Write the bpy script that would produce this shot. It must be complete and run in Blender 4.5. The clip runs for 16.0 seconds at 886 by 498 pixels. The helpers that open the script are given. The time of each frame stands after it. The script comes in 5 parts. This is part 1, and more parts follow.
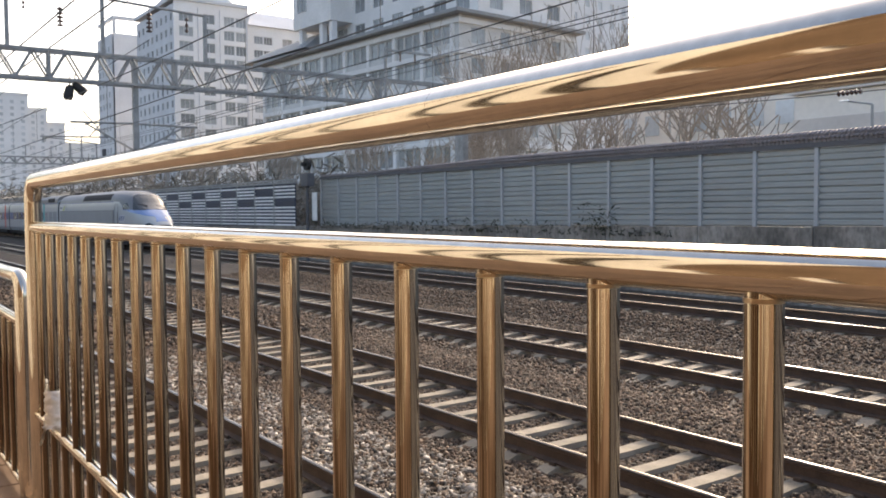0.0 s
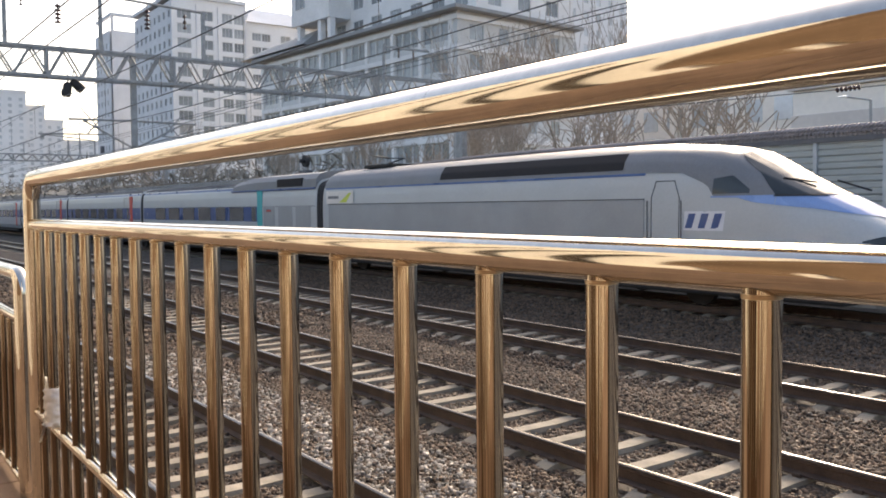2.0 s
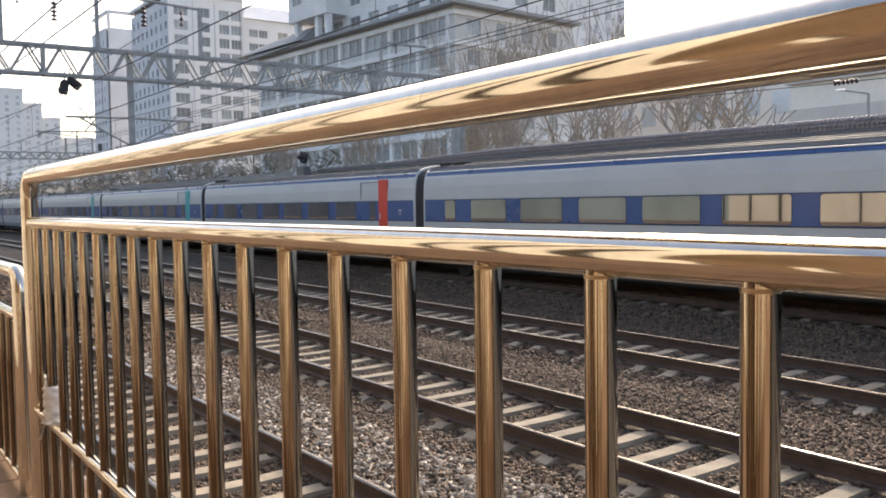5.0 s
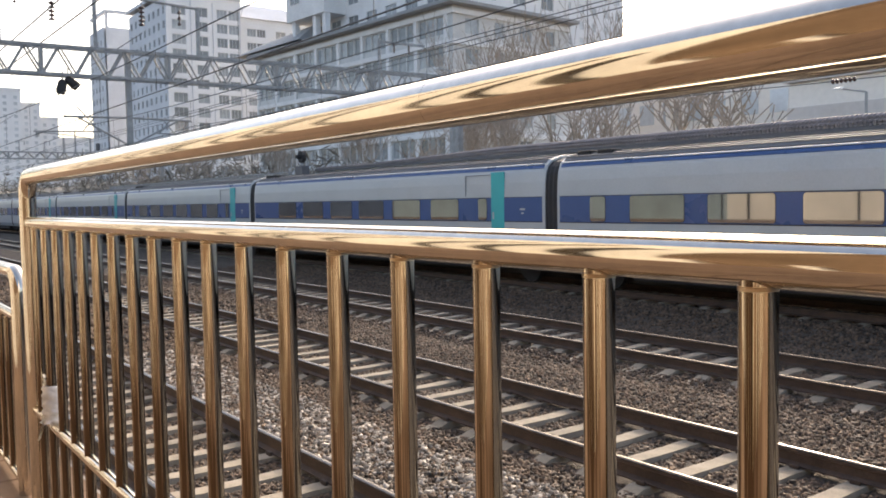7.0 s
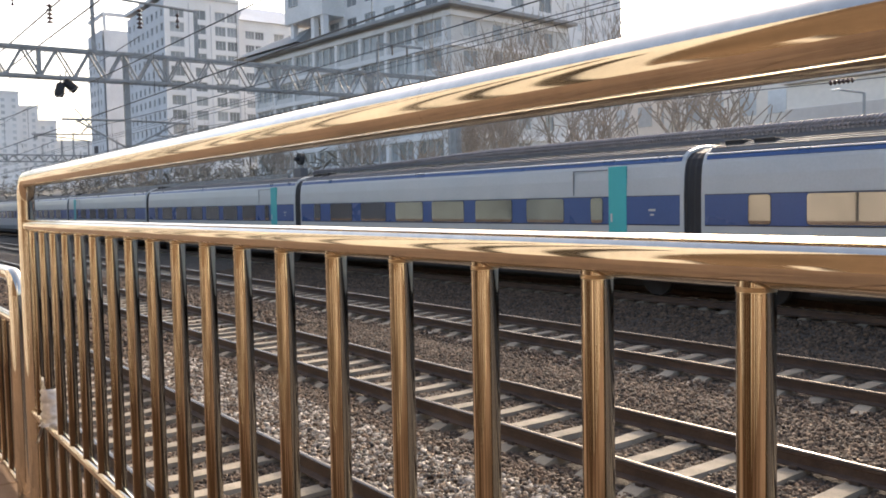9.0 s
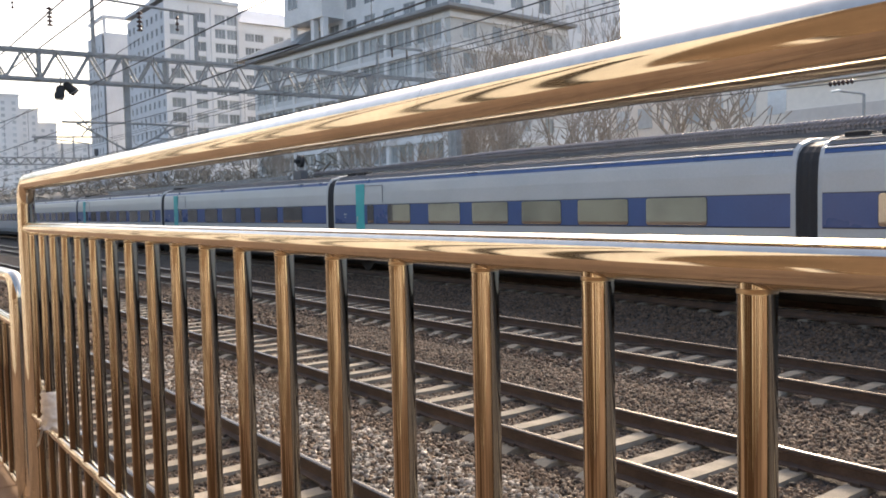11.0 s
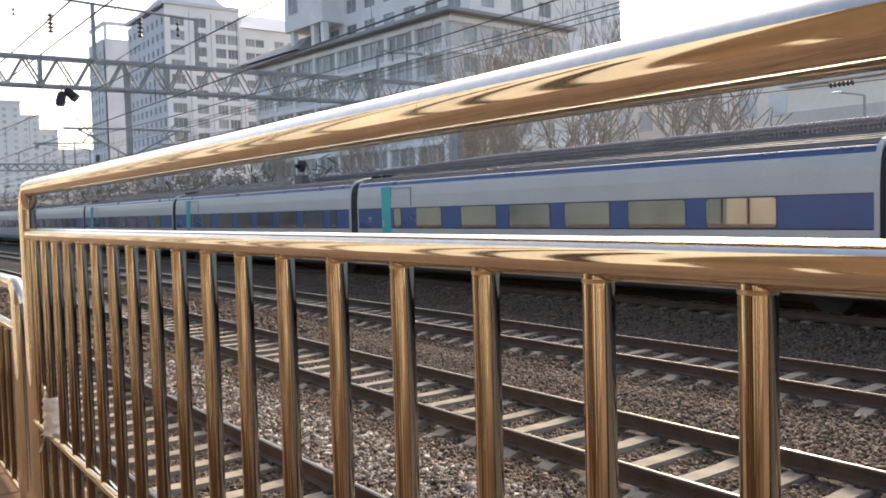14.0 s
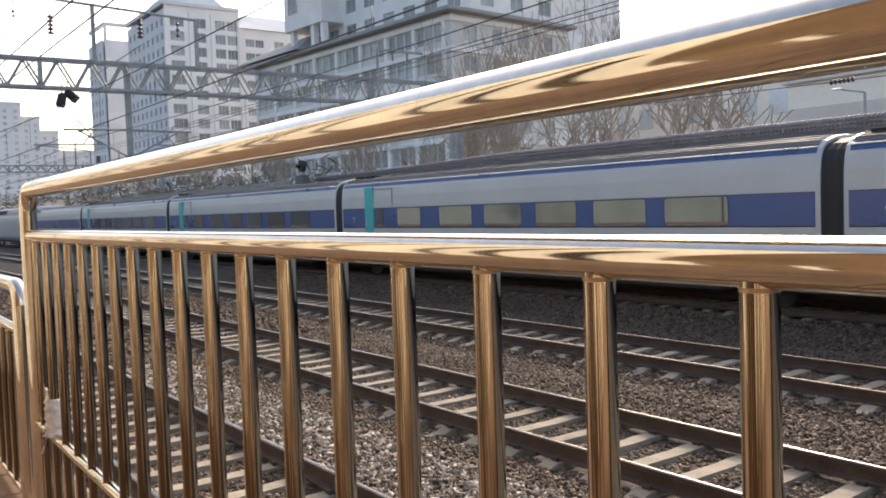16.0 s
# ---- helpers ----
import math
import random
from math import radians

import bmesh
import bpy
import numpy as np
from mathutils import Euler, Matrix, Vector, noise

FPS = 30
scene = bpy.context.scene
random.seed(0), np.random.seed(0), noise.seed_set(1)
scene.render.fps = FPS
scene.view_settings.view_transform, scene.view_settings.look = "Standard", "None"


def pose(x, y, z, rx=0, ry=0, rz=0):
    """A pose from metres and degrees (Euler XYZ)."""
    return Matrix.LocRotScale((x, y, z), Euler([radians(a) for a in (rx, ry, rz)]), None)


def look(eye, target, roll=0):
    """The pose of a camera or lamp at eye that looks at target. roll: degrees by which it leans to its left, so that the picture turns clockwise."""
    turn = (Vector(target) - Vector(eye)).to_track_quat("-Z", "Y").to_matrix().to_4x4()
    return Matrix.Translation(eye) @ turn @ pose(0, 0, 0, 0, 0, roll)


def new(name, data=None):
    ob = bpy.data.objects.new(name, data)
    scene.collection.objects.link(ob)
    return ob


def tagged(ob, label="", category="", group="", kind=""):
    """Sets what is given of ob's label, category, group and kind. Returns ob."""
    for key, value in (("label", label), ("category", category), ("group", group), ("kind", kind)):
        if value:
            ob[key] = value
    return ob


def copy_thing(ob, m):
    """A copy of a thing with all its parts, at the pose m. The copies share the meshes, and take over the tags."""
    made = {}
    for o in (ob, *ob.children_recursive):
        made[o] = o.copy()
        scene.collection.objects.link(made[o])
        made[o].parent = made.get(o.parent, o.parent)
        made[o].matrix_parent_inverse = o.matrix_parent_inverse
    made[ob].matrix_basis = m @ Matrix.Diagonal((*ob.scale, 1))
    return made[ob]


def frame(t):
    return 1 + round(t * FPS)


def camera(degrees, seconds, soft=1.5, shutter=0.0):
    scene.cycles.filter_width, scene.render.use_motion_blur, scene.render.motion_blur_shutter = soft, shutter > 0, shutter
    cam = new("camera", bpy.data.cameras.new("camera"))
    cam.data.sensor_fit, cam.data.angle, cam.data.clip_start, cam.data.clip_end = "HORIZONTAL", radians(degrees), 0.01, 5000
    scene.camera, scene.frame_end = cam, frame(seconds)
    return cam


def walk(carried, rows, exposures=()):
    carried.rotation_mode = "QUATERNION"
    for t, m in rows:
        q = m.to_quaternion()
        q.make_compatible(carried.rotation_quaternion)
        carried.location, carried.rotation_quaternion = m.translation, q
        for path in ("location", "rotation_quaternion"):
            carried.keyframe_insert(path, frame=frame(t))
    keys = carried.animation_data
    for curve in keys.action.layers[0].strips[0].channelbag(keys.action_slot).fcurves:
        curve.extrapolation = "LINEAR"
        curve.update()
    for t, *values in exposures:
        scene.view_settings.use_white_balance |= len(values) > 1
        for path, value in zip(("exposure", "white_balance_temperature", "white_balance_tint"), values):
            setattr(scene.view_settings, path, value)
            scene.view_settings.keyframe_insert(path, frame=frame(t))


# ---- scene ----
# ---- camera and its walk ----
cam = camera(54.479, 16.0, soft=1.8)
CAM_ROWS = [  # seconds, x, y, z, yaw to the left of +y, pitch, lean to the right
    (0.0, 0.0000, -0.0000, 2.4371, 54.164, -2.580, 0.425),
    (0.5, 0.0007, -0.0005, 2.4371, 54.144, -2.633, 0.443),
    (1.0, 0.0011, -0.0009, 2.4373, 54.121, -2.691, 0.453),
    (1.5, 0.0013, -0.0012, 2.4374, 54.103, -2.749, 0.485),
    (2.0, 0.0014, -0.0011, 2.4373, 54.089, -2.803, 0.536),
    (2.5, 0.0009, -0.0005, 2.4371, 54.072, -2.857, 0.577),
    (3.0, 0.0007, -0.0004, 2.4371, 54.062, -2.914, 0.630),
    (3.5, 0.0010, -0.0005, 2.4372, 54.055, -2.969, 0.697),
    (4.0, 0.0009, -0.0004, 2.4372, 54.042, -3.013, 0.756),
    (6.5, 0.0020, -0.0019, 2.4374, 53.919, -3.150, 0.966),
    (7.0, 0.0023, -0.0018, 2.4373, 53.894, -3.152, 0.972),
    (7.5, 0.0032, -0.0024, 2.4372, 53.859, -3.142, 0.994),
    (8.0, 0.0036, -0.0027, 2.4371, 53.837, -3.111, 1.031),
    (8.5, 0.0036, -0.0028, 2.4370, 53.818, -3.067, 1.067),
    (9.0, 0.0032, -0.0022, 2.4370, 53.804, -3.026, 1.106),
    (11.5, 0.0021, -0.0014, 2.4372, 53.831, -2.849, 1.264),
    (12.0, 0.0028, -0.0016, 2.4371, 53.856, -2.789, 1.327),
    (12.5, 0.0028, -0.0013, 2.4368, 53.878, -2.732, 1.398),
    (13.0, 0.0027, -0.0009, 2.4366, 53.893, -2.688, 1.477),
    (13.5, 0.0026, -0.0006, 2.4365, 53.900, -2.658, 1.529),
    (14.0, 0.0026, -0.0006, 2.4365, 53.907, -2.645, 1.572),
    (14.5, 0.0023, -0.0004, 2.4364, 53.923, -2.648, 1.637),
    (15.0, 0.0015, 0.0003, 2.4364, 53.943, -2.661, 1.724),
    (15.5, 0.0014, 0.0005, 2.4365, 53.959, -2.679, 1.813),
    (16.0, 0.0017, 0.0004, 2.4365, 53.973, -2.692, 1.886),
]
EXPOSURE = 1.52
walk(cam, [(t, pose(x, y, z, 90 + pitch, 0, yaw) @ pose(0, 0, 0, 0, 0, -lean)) for t, x, y, z, yaw, pitch, lean in CAM_ROWS],
     exposures=[(0.0, EXPOSURE, 7300, 12), (3.0, EXPOSURE + 0.06, 7300, 12), (12.5, EXPOSURE + 0.09, 7300, 12), (16.0, EXPOSURE, 7300, 12)])

# ---- light ----
SUN_EL, SUN_AZ = radians(27.5), radians(35.0)   # azimuth measured from +y towards -x
world = bpy.data.worlds.new("world")
scene.world = world
world.use_nodes = True
wn = world.node_tree.nodes
sky = wn.new("ShaderNodeTexSky")
sky.sky_type = 'NISHITA'
sky.sun_disc = False
sky.sun_elevation = SUN_EL
sky.sun_rotation = -SUN_AZ
sky.air_density, sky.dust_density, sky.ozone_density = 0.9, 4.0, 1.0
wn["Background"].inputs["Strength"].default_value = 0.15
world.node_tree.links.new(sky.outputs["Color"], wn["Background"].inputs["Color"])
sun_dir = Vector((-math.sin(SUN_AZ) * math.cos(SUN_EL), math.cos(SUN_AZ) * math.cos(SUN_EL), math.sin(SUN_EL)))
sun = new("sun", bpy.data.lights.new("sun", 'SUN'))
sun.data.energy, sun.data.angle, sun.data.color = 1.2, radians(2.0), (1.0, 0.94, 0.86)
sun.matrix_world = look(sun_dir * 50, (0, 0, 0))


# ---- materials ----
def mat(name, base, rough=0.6, metal=0.0, var=0.15, scale=8.0, fine=60.0, bump=0.15, dist=0.01, tint=None, rvar=0.1,
        stretch=(1, 1, 1), per=0.0, spec=0.5, island=0.0):
    """A surface with two scales of variation: broad stains (scale) and grain (fine), in metres."""
    m = bpy.data.materials.new(name)
    m.use_nodes = True
    nt = m.node_tree
    n, l = nt.nodes, nt.links
    b = n["Principled BSDF"]
    b.inputs["Metallic"].default_value = metal
    b.inputs["Specular IOR Level"].default_value = spec
    tc, mp = n.new("ShaderNodeTexCoord"), n.new("ShaderNodeMapping")
    mp.inputs["Scale"].default_value = stretch
    l.new(tc.outputs["Object"], mp.inputs["Vector"])
    n1, n2 = n.new("ShaderNodeTexNoise"), n.new("ShaderNodeTexNoise")
    for k, s, d in ((n1, scale, 4), (n2, fine, 3)):
        k.inputs["Scale"].default_value, k.inputs["Detail"].default_value = s, d
        l.new(mp.outputs["Vector"], k.inputs["Vector"])
    r1, r2 = n.new("ShaderNodeMapRange"), n.new("ShaderNodeMapRange")
    for r, k, a in ((r1, n1, 1.0), (r2, n2, 0.6)):
        r.inputs["From Min"].default_value, r.inputs["From Max"].default_value = 0.3, 0.7
        r.inputs["To Min"].default_value, r.inputs["To Max"].default_value = 1 - var * a, 1 + var * a
        l.new(k.outputs["Fac"], r.inputs["Value"])
    mu = n.new("ShaderNodeMath")
    mu.operation = 'MULTIPLY'
    l.new(r1.outputs[0], mu.inputs[0])
    l.new(r2.outputs[0], mu.inputs[1])
    last = mu
    for amount, node, sock in ((per, "ShaderNodeObjectInfo", "Random"), (island, "ShaderNodeNewGeometry", "Random Per Island")):
        if amount:
            oi, r3, m3 = n.new(node), n.new("ShaderNodeMapRange"), n.new("ShaderNodeMath")
            r3.inputs["To Min"].default_value, r3.inputs["To Max"].default_value = 1 - amount, 1 + amount
            l.new(oi.outputs[sock], r3.inputs["Value"])
            m3.operation = 'MULTIPLY'
            l.new(last.outputs[0], m3.inputs[0])
            l.new(r3.outputs[0], m3.inputs[1])
            last = m3
    col = n.new("ShaderNodeMix")
    col.data_type = 'RGBA'
    col.inputs["A"].default_value = (*base, 1)
    col.inputs["B"].default_value = (*(tint or base), 1)
    l.new(n1.outputs["Fac"], col.inputs["Factor"])
    vm = n.new("ShaderNodeVectorMath")
    vm.operation = 'SCALE'
    l.new(col.outputs["Result"], vm.inputs[0])
    l.new(last.outputs[0], vm.inputs["Scale"])
    l.new(vm.outputs[0], b.inputs["Base Color"])
    rr = n.new("ShaderNodeMapRange")
    rr.inputs["To Min"].default_value, rr.inputs["To Max"].default_value = max(0.02, rough - rvar), min(1, rough + rvar)
    l.new(n1.outputs["Fac"], rr.inputs["Value"])
    l.new(rr.outputs[0], b.inputs["Roughness"])
    if bump:
        bp = n.new("ShaderNodeBump")
        bp.inputs["Strength"].default_value, bp.inputs["Distance"].default_value = bump, dist
        l.new(n2.outputs["Fac"], bp.inputs["Height"])
        l.new(bp.outputs[0], b.inputs["Normal"])
    return m


STEEL = mat("polished_warm_steel", (0.66, 0.622, 0.558), 0.06, 1.0, 0.10, 9, 70, 0.0, rvar=0.03, tint=(0.58, 0.535, 0.465))


def reflection_streak_steel():
    """Tube steel with light and dark reflection streaks painted along its length."""
    m = mat("reflection_streaked_baluster_steel", (0.80, 0.73, 0.60), 0.05, 1.0, 0.1, 120, 70, 0.0, rvar=0.03, tint=(0.14, 0.108, 0.08), per=0.08, stretch=(1, 1, 0.012))
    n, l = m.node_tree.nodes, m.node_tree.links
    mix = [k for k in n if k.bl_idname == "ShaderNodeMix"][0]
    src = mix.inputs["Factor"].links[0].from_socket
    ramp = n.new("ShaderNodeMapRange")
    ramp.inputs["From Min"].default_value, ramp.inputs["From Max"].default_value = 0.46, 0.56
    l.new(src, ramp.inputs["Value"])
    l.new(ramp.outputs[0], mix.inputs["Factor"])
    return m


POST_STEEL = reflection_streak_steel()
WELD = mat("dull_weld", (0.45, 0.36, 0.26), 0.35, 1.0, 0.2, 60, 200, 0.2, 0.001)
PAVER = mat("tan_paver", (0.18, 0.118, 0.078), 0.8, 0, 0.15, 6, 120, 0.3, 0.002, per=0.12, spec=0.15)
CONCRETE = mat("stained_concrete", (0.34, 0.32, 0.29), 0.9, 0, 0.35, 1.2, 30, 0.4, 0.01, tint=(0.20, 0.19, 0.18), stretch=(1, 1, 0.35))
BALLAST = mat("ballast_ground", (0.095, 0.073, 0.055), 0.95, 0, 0.45, 3, 38, 1.0, 0.05, tint=(0.055, 0.044, 0.035))
STONE = mat("ballast_stone", (0.135, 0.092, 0.060), 0.85, 0, 0.2, 4, 90, 0.5, 0.004, tint=(0.056, 0.035, 0.022), island=0.8)
STONE_CLEAN = mat("fresh_ballast_stone", (0.30, 0.265, 0.22), 0.8, 0, 0.2, 4, 90, 0.5, 0.004, tint=(0.17, 0.15, 0.13), island=0.9)
SLEEPER = mat("sleeper_concrete", (0.30, 0.25, 0.18), 0.9, 0, 0.25, 5, 60, 0.35, 0.004, tint=(0.19, 0.165, 0.135), per=0.2)
RAIL_SIDE = mat("rusty_rail", (0.072, 0.048, 0.036), 0.8, 0.1, 0.3, 4, 60, 0.3, 0.003)
RAIL_TOP = mat("worn_rail_head", (0.105, 0.092, 0.08), 0.24, 0.9, 0.15, 6, 80, 0.05, 0.001)
CLIP = mat("rail_clip", (0.07, 0.05, 0.04), 0.7, 0.3)
BARRIER = mat("grey_blue_barrier_panel", (0.37, 0.39, 0.385), 0.6, 0.0, 0.10, 1.5, 40, 0.05, per=0.06, tint=(0.29, 0.31, 0.305))
BARRIER_POST = mat("barrier_post", (0.40, 0.42, 0.44), 0.5, 0.1, 0.1, 2, 30, 0.05)
CAP = mat("barrier_cap", (0.24, 0.215, 0.22), 0.7, 0, 0.15, 3, 50, 0.1)
GUTTER = mat("barrier_gutter", (0.10, 0.10, 0.11), 0.6, 0.2, 0.15, 3, 50, 0.1)
WHITE_SLAT = mat("white_slat", (0.80, 0.80, 0.79), 0.5, 0, 0.12, 2, 40, 0.05, per=0.08)
DARK_SLAT = mat("dark_blue_slat", (0.028, 0.040, 0.075), 0.5, 0, 0.15, 2, 40, 0.05, per=0.1)
DARK_STEEL = mat("painted_grey_steel", (0.29, 0.295, 0.295), 0.65, 0.0, 0.2, 3, 60, 0.1, 0.002)
BLACK = mat("black_rubber", (0.018, 0.018, 0.02), 0.7, 0, 0.2, 6, 60, 0.1)
WIRE = mat("wire", (0.06, 0.06, 0.06), 0.5, 0.6, 0.1, 5, 50, 0)
PORCELAIN = mat("brown_porcelain", (0.07, 0.04, 0.035), 0.25, 0, 0.1, 8, 50, 0)
CAR_WHITE = mat("train_pale_grey", (0.44, 0.465, 0.475), 0.35, 0.0, 0.06, 0.8, 20, 0.02, 0.002, tint=(0.41, 0.435, 0.44))
CAR_ROOF = mat("train_roof_grey", (0.16, 0.165, 0.175), 0.48, 0.0, 0.1, 1.0, 20, 0.03, 0.002, spec=0.45)
TRAILER_ROOF = mat("trailer_roof_grey", (0.15, 0.152, 0.16), 0.75, 0.0, 0.15, 1.0, 20, 0.03, 0.002, spec=0.12)
ROOF_GLINT = mat("roof_edge_glint", (0.62, 0.63, 0.64), 0.30, 0.7, 0.05, 1.0, 20, 0.0)
CAR_LINE = mat("train_dark_line", (0.06, 0.062, 0.07), 0.6, 0.0, 0.1, 1.0, 20, 0.0)
CAR_BAND_EDGE = mat("train_window_rubber", (0.022, 0.028, 0.045), 0.5, 0.0, 0.1, 1.0, 20, 0.0)
CAR_GREY = mat("train_panel_grey", (0.32, 0.335, 0.345), 0.5, 0.1, 0.08, 1, 40, 0.05, 0.002)
CAR_BLUE = mat("train_blue", (0.031, 0.082, 0.23), 0.3, 0.0, 0.08, 1, 30, 0.0)
CAR_LIGHT_BLUE = mat("train_light_blue", (0.20, 0.31, 0.55), 0.25, 0.0, 0.08, 1, 30, 0.0)
CAR_RED = mat("train_door_red", (0.62, 0.05, 0.03), 0.35, 0, 0.06, 1, 30, 0)
CAR_TEAL = mat("train_door_teal", (0.02, 0.40, 0.42), 0.35, 0, 0.06, 1, 30, 0)
CAR_DARK = mat("train_underframe", (0.022, 0.02, 0.019), 0.85, 0.1, 0.3, 3, 30, 0.2)
GRILLE = mat("roof_grille", (0.022, 0.02, 0.021), 0.8, 0.3, 0.2, 5, 80, 0.2)
BANNER_Y = mat("banner_yellow_green", (0.55, 0.60, 0.10), 0.6, 0, 0.1)
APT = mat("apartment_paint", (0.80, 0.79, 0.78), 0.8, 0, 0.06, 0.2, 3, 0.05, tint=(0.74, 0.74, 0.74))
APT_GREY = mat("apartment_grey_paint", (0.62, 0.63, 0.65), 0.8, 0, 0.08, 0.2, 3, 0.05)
OFFICE = mat("office_plaster", (0.58, 0.57, 0.55), 0.8, 0, 0.1, 0.3, 4, 0.05)
OFFICE_BAND = mat("office_pale_band", (0.76, 0.74, 0.72), 0.75, 0, 0.08, 0.3, 4, 0.05)
ROOF_GREY = mat("grey_roof", (0.30, 0.30, 0.30), 0.8, 0, 0.12, 0.4, 5, 0.1)
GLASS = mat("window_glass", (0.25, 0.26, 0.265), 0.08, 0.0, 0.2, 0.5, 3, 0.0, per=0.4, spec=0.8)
# distance haze put into the glass colour: far towers and the cream building's wing
HAZED_GLASS = mat("haze_paled_glass", (0.58, 0.60, 0.61), 0.2, 0.0, 0.1, 0.5, 3, 0.0, per=0.2)
WFRAME = mat("window_frame", (0.55, 0.55, 0.55), 0.5)
STAINED = mat("weathered_wall_concrete", (0.36, 0.33, 0.29), 0.92, 0, 0.55, 0.7, 9, 0.5, 0.02, tint=(0.13, 0.12, 0.11), stretch=(1, 1, 0.55))
BARK = mat("bark", (0.34, 0.285, 0.235), 0.9, 0, 0.3, 6, 50, 0.4)
SCRUB = mat("winter_scrub", (0.22, 0.195, 0.165), 0.95, 0, 0.3, 1, 12, 0.6, 0.05, tint=(0.16, 0.145, 0.12), island=0.25)
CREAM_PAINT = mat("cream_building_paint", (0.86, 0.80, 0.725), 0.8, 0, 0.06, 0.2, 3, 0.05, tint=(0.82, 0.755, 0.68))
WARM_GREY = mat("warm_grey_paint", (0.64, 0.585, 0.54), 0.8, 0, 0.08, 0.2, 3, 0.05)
IVY = mat("dark_ivy_leaf", (0.05, 0.055, 0.035), 0.8, 0, 0.3, 3, 30, 0.1, island=0.4)
WALL_CREAM = mat("cream_station_wall", (0.53, 0.485, 0.405), 0.8, 0, 0.12, 0.8, 20, 0.1)
WALL_BROWN = mat("brown_brick_wall", (0.11, 0.073, 0.046), 0.9, 0, 0.25, 0.8, 20, 0.1, spec=0.05)
WALL_DARK = mat("dark_brown_reflection_strip", (0.045, 0.034, 0.024), 0.9, 0, 0.2, 0.8, 20, 0.1, spec=0.05)
WALL_GREY = mat("grey_yard_wall", (0.19, 0.235, 0.235), 0.9, 0, 0.2, 0.5, 20, 0.1)
WALL_FAR = mat("dark_blue_grey_wall", (0.05, 0.06, 0.08), 0.9, 0, 0.2, 0.5, 20, 0.1, spec=0.05)
PLASTIC = mat("white_plastic_bag", (0.70, 0.67, 0.62), 0.65, 0, 0.1, 20, 90, 0.4, 0.004)
EARTH = mat("far_ground", (0.20, 0.18, 0.15), 0.95, 0, 0.3, 0.3, 6, 0.4, 0.05)


def train_glass():
    m = mat("train_window_glass", (0.035, 0.045, 0.05), 0.05, 0.0, 0.25, 0.8, 4, 0.0, per=0.5, spec=1.0, rvar=0.02)
    m.node_tree.nodes["Principled BSDF"].inputs["Coat Weight"].default_value = 1.0
    m.node_tree.nodes["Principled BSDF"].inputs["Coat IOR"].default_value = 2.35
    m.node_tree.nodes["Principled BSDF"].inputs["Coat Roughness"].default_value = 0.02
    return m


CAR_GLASS = train_glass()
WINDSCREEN = mat("windscreen_glass", (0.03, 0.038, 0.042), 0.10, 0, 0.1, 1, 9, 0, spec=0.5)


# ---- mesh helpers ----
def as_object(name, me, parent=None, label=""):
    ob = new(name, me)
    if parent:
        ob.parent = parent
    if label:
        ob["label"] = label
    return ob


def part(name, bm, material, parent=None, label="", smooth=False):
    me = bpy.data.meshes.new(name)
    bm.to_mesh(me)
    bm.free()
    for m in (material if isinstance(material, (list, tuple)) else [material]):
        me.materials.append(m)
    if smooth:
        me.polygons.foreach_set("use_smooth", [True] * len(me.polygons))
    return as_object(name, me, parent, label)


def pydata(name, verts, faces, material, parent=None, label="", smooth=False):
    me = bpy.data.meshes.new(name)
    me.from_pydata(verts, [], faces)
    me.materials.append(material)
    if smooth:
        me.polygons.foreach_set("use_smooth", [True] * len(me.polygons))
    return as_object(name, me, parent, label)


def empty(name, x=0, y=0, z=0):
    ob = new(name)
    ob.location = (x, y, z)
    return ob


def box(bm, x0, x1, y0, y1, z0, z1, bevel=0.0):
    r = bmesh.ops.create_cube(bm, size=1, matrix=Matrix.Translation(((x0 + x1) / 2, (y0 + y1) / 2, (z0 + z1) / 2)) @ Matrix.Diagonal((x1 - x0, y1 - y0, z1 - z0, 1)))
    if bevel:
        vs = set(r["verts"])
        es = [e for e in bm.edges if e.verts[0] in vs and e.verts[1] in vs]
        bmesh.ops.bevel(bm, geom=es, offset=bevel, segments=2, profile=0.5, affect='EDGES')
    return bm


def boxes(*args, bevel=0.0):
    bm = bmesh.new()
    for a in args:
        box(bm, *a, bevel=bevel)
    return bm


def tube(pts, r, seg=12, bm=None, cap=True):
    """A round tube along a polyline; r may be a list."""
    bm = bm or bmesh.new()
    pts = [Vector(p) for p in pts]
    rings, side = [], None
    for i, p in enumerate(pts):
        d = (pts[min(i + 1, len(pts) - 1)] - pts[max(i - 1, 0)]).normalized()
        if side is None:
            side = d.cross(Vector((0, 0, 1)))
            if side.length < 0.01:
                side = Vector((1, 0, 0))
        side = (side - d * side.dot(d)).normalized()
        up = side.cross(d)
        rad = r[i] if isinstance(r, (list, tuple)) else r
        rings.append([bm.verts.new(p + rad * (math.cos(a) * side + math.sin(a) * up)) for a in (2 * math.pi * k / seg for k in range(seg))])
    for a, b in zip(rings, rings[1:]):
        for k in range(seg):
            bm.faces.new((a[k], a[(k + 1) % seg], b[(k + 1) % seg], b[k]))
    if cap:
        bm.faces.new([bm.verts.new(v.co) for v in rings[0][::-1]])
        bm.faces.new([bm.verts.new(v.co) for v in rings[-1]])
    bmesh.ops.recalc_face_normals(bm, faces=bm.faces)
    return bm


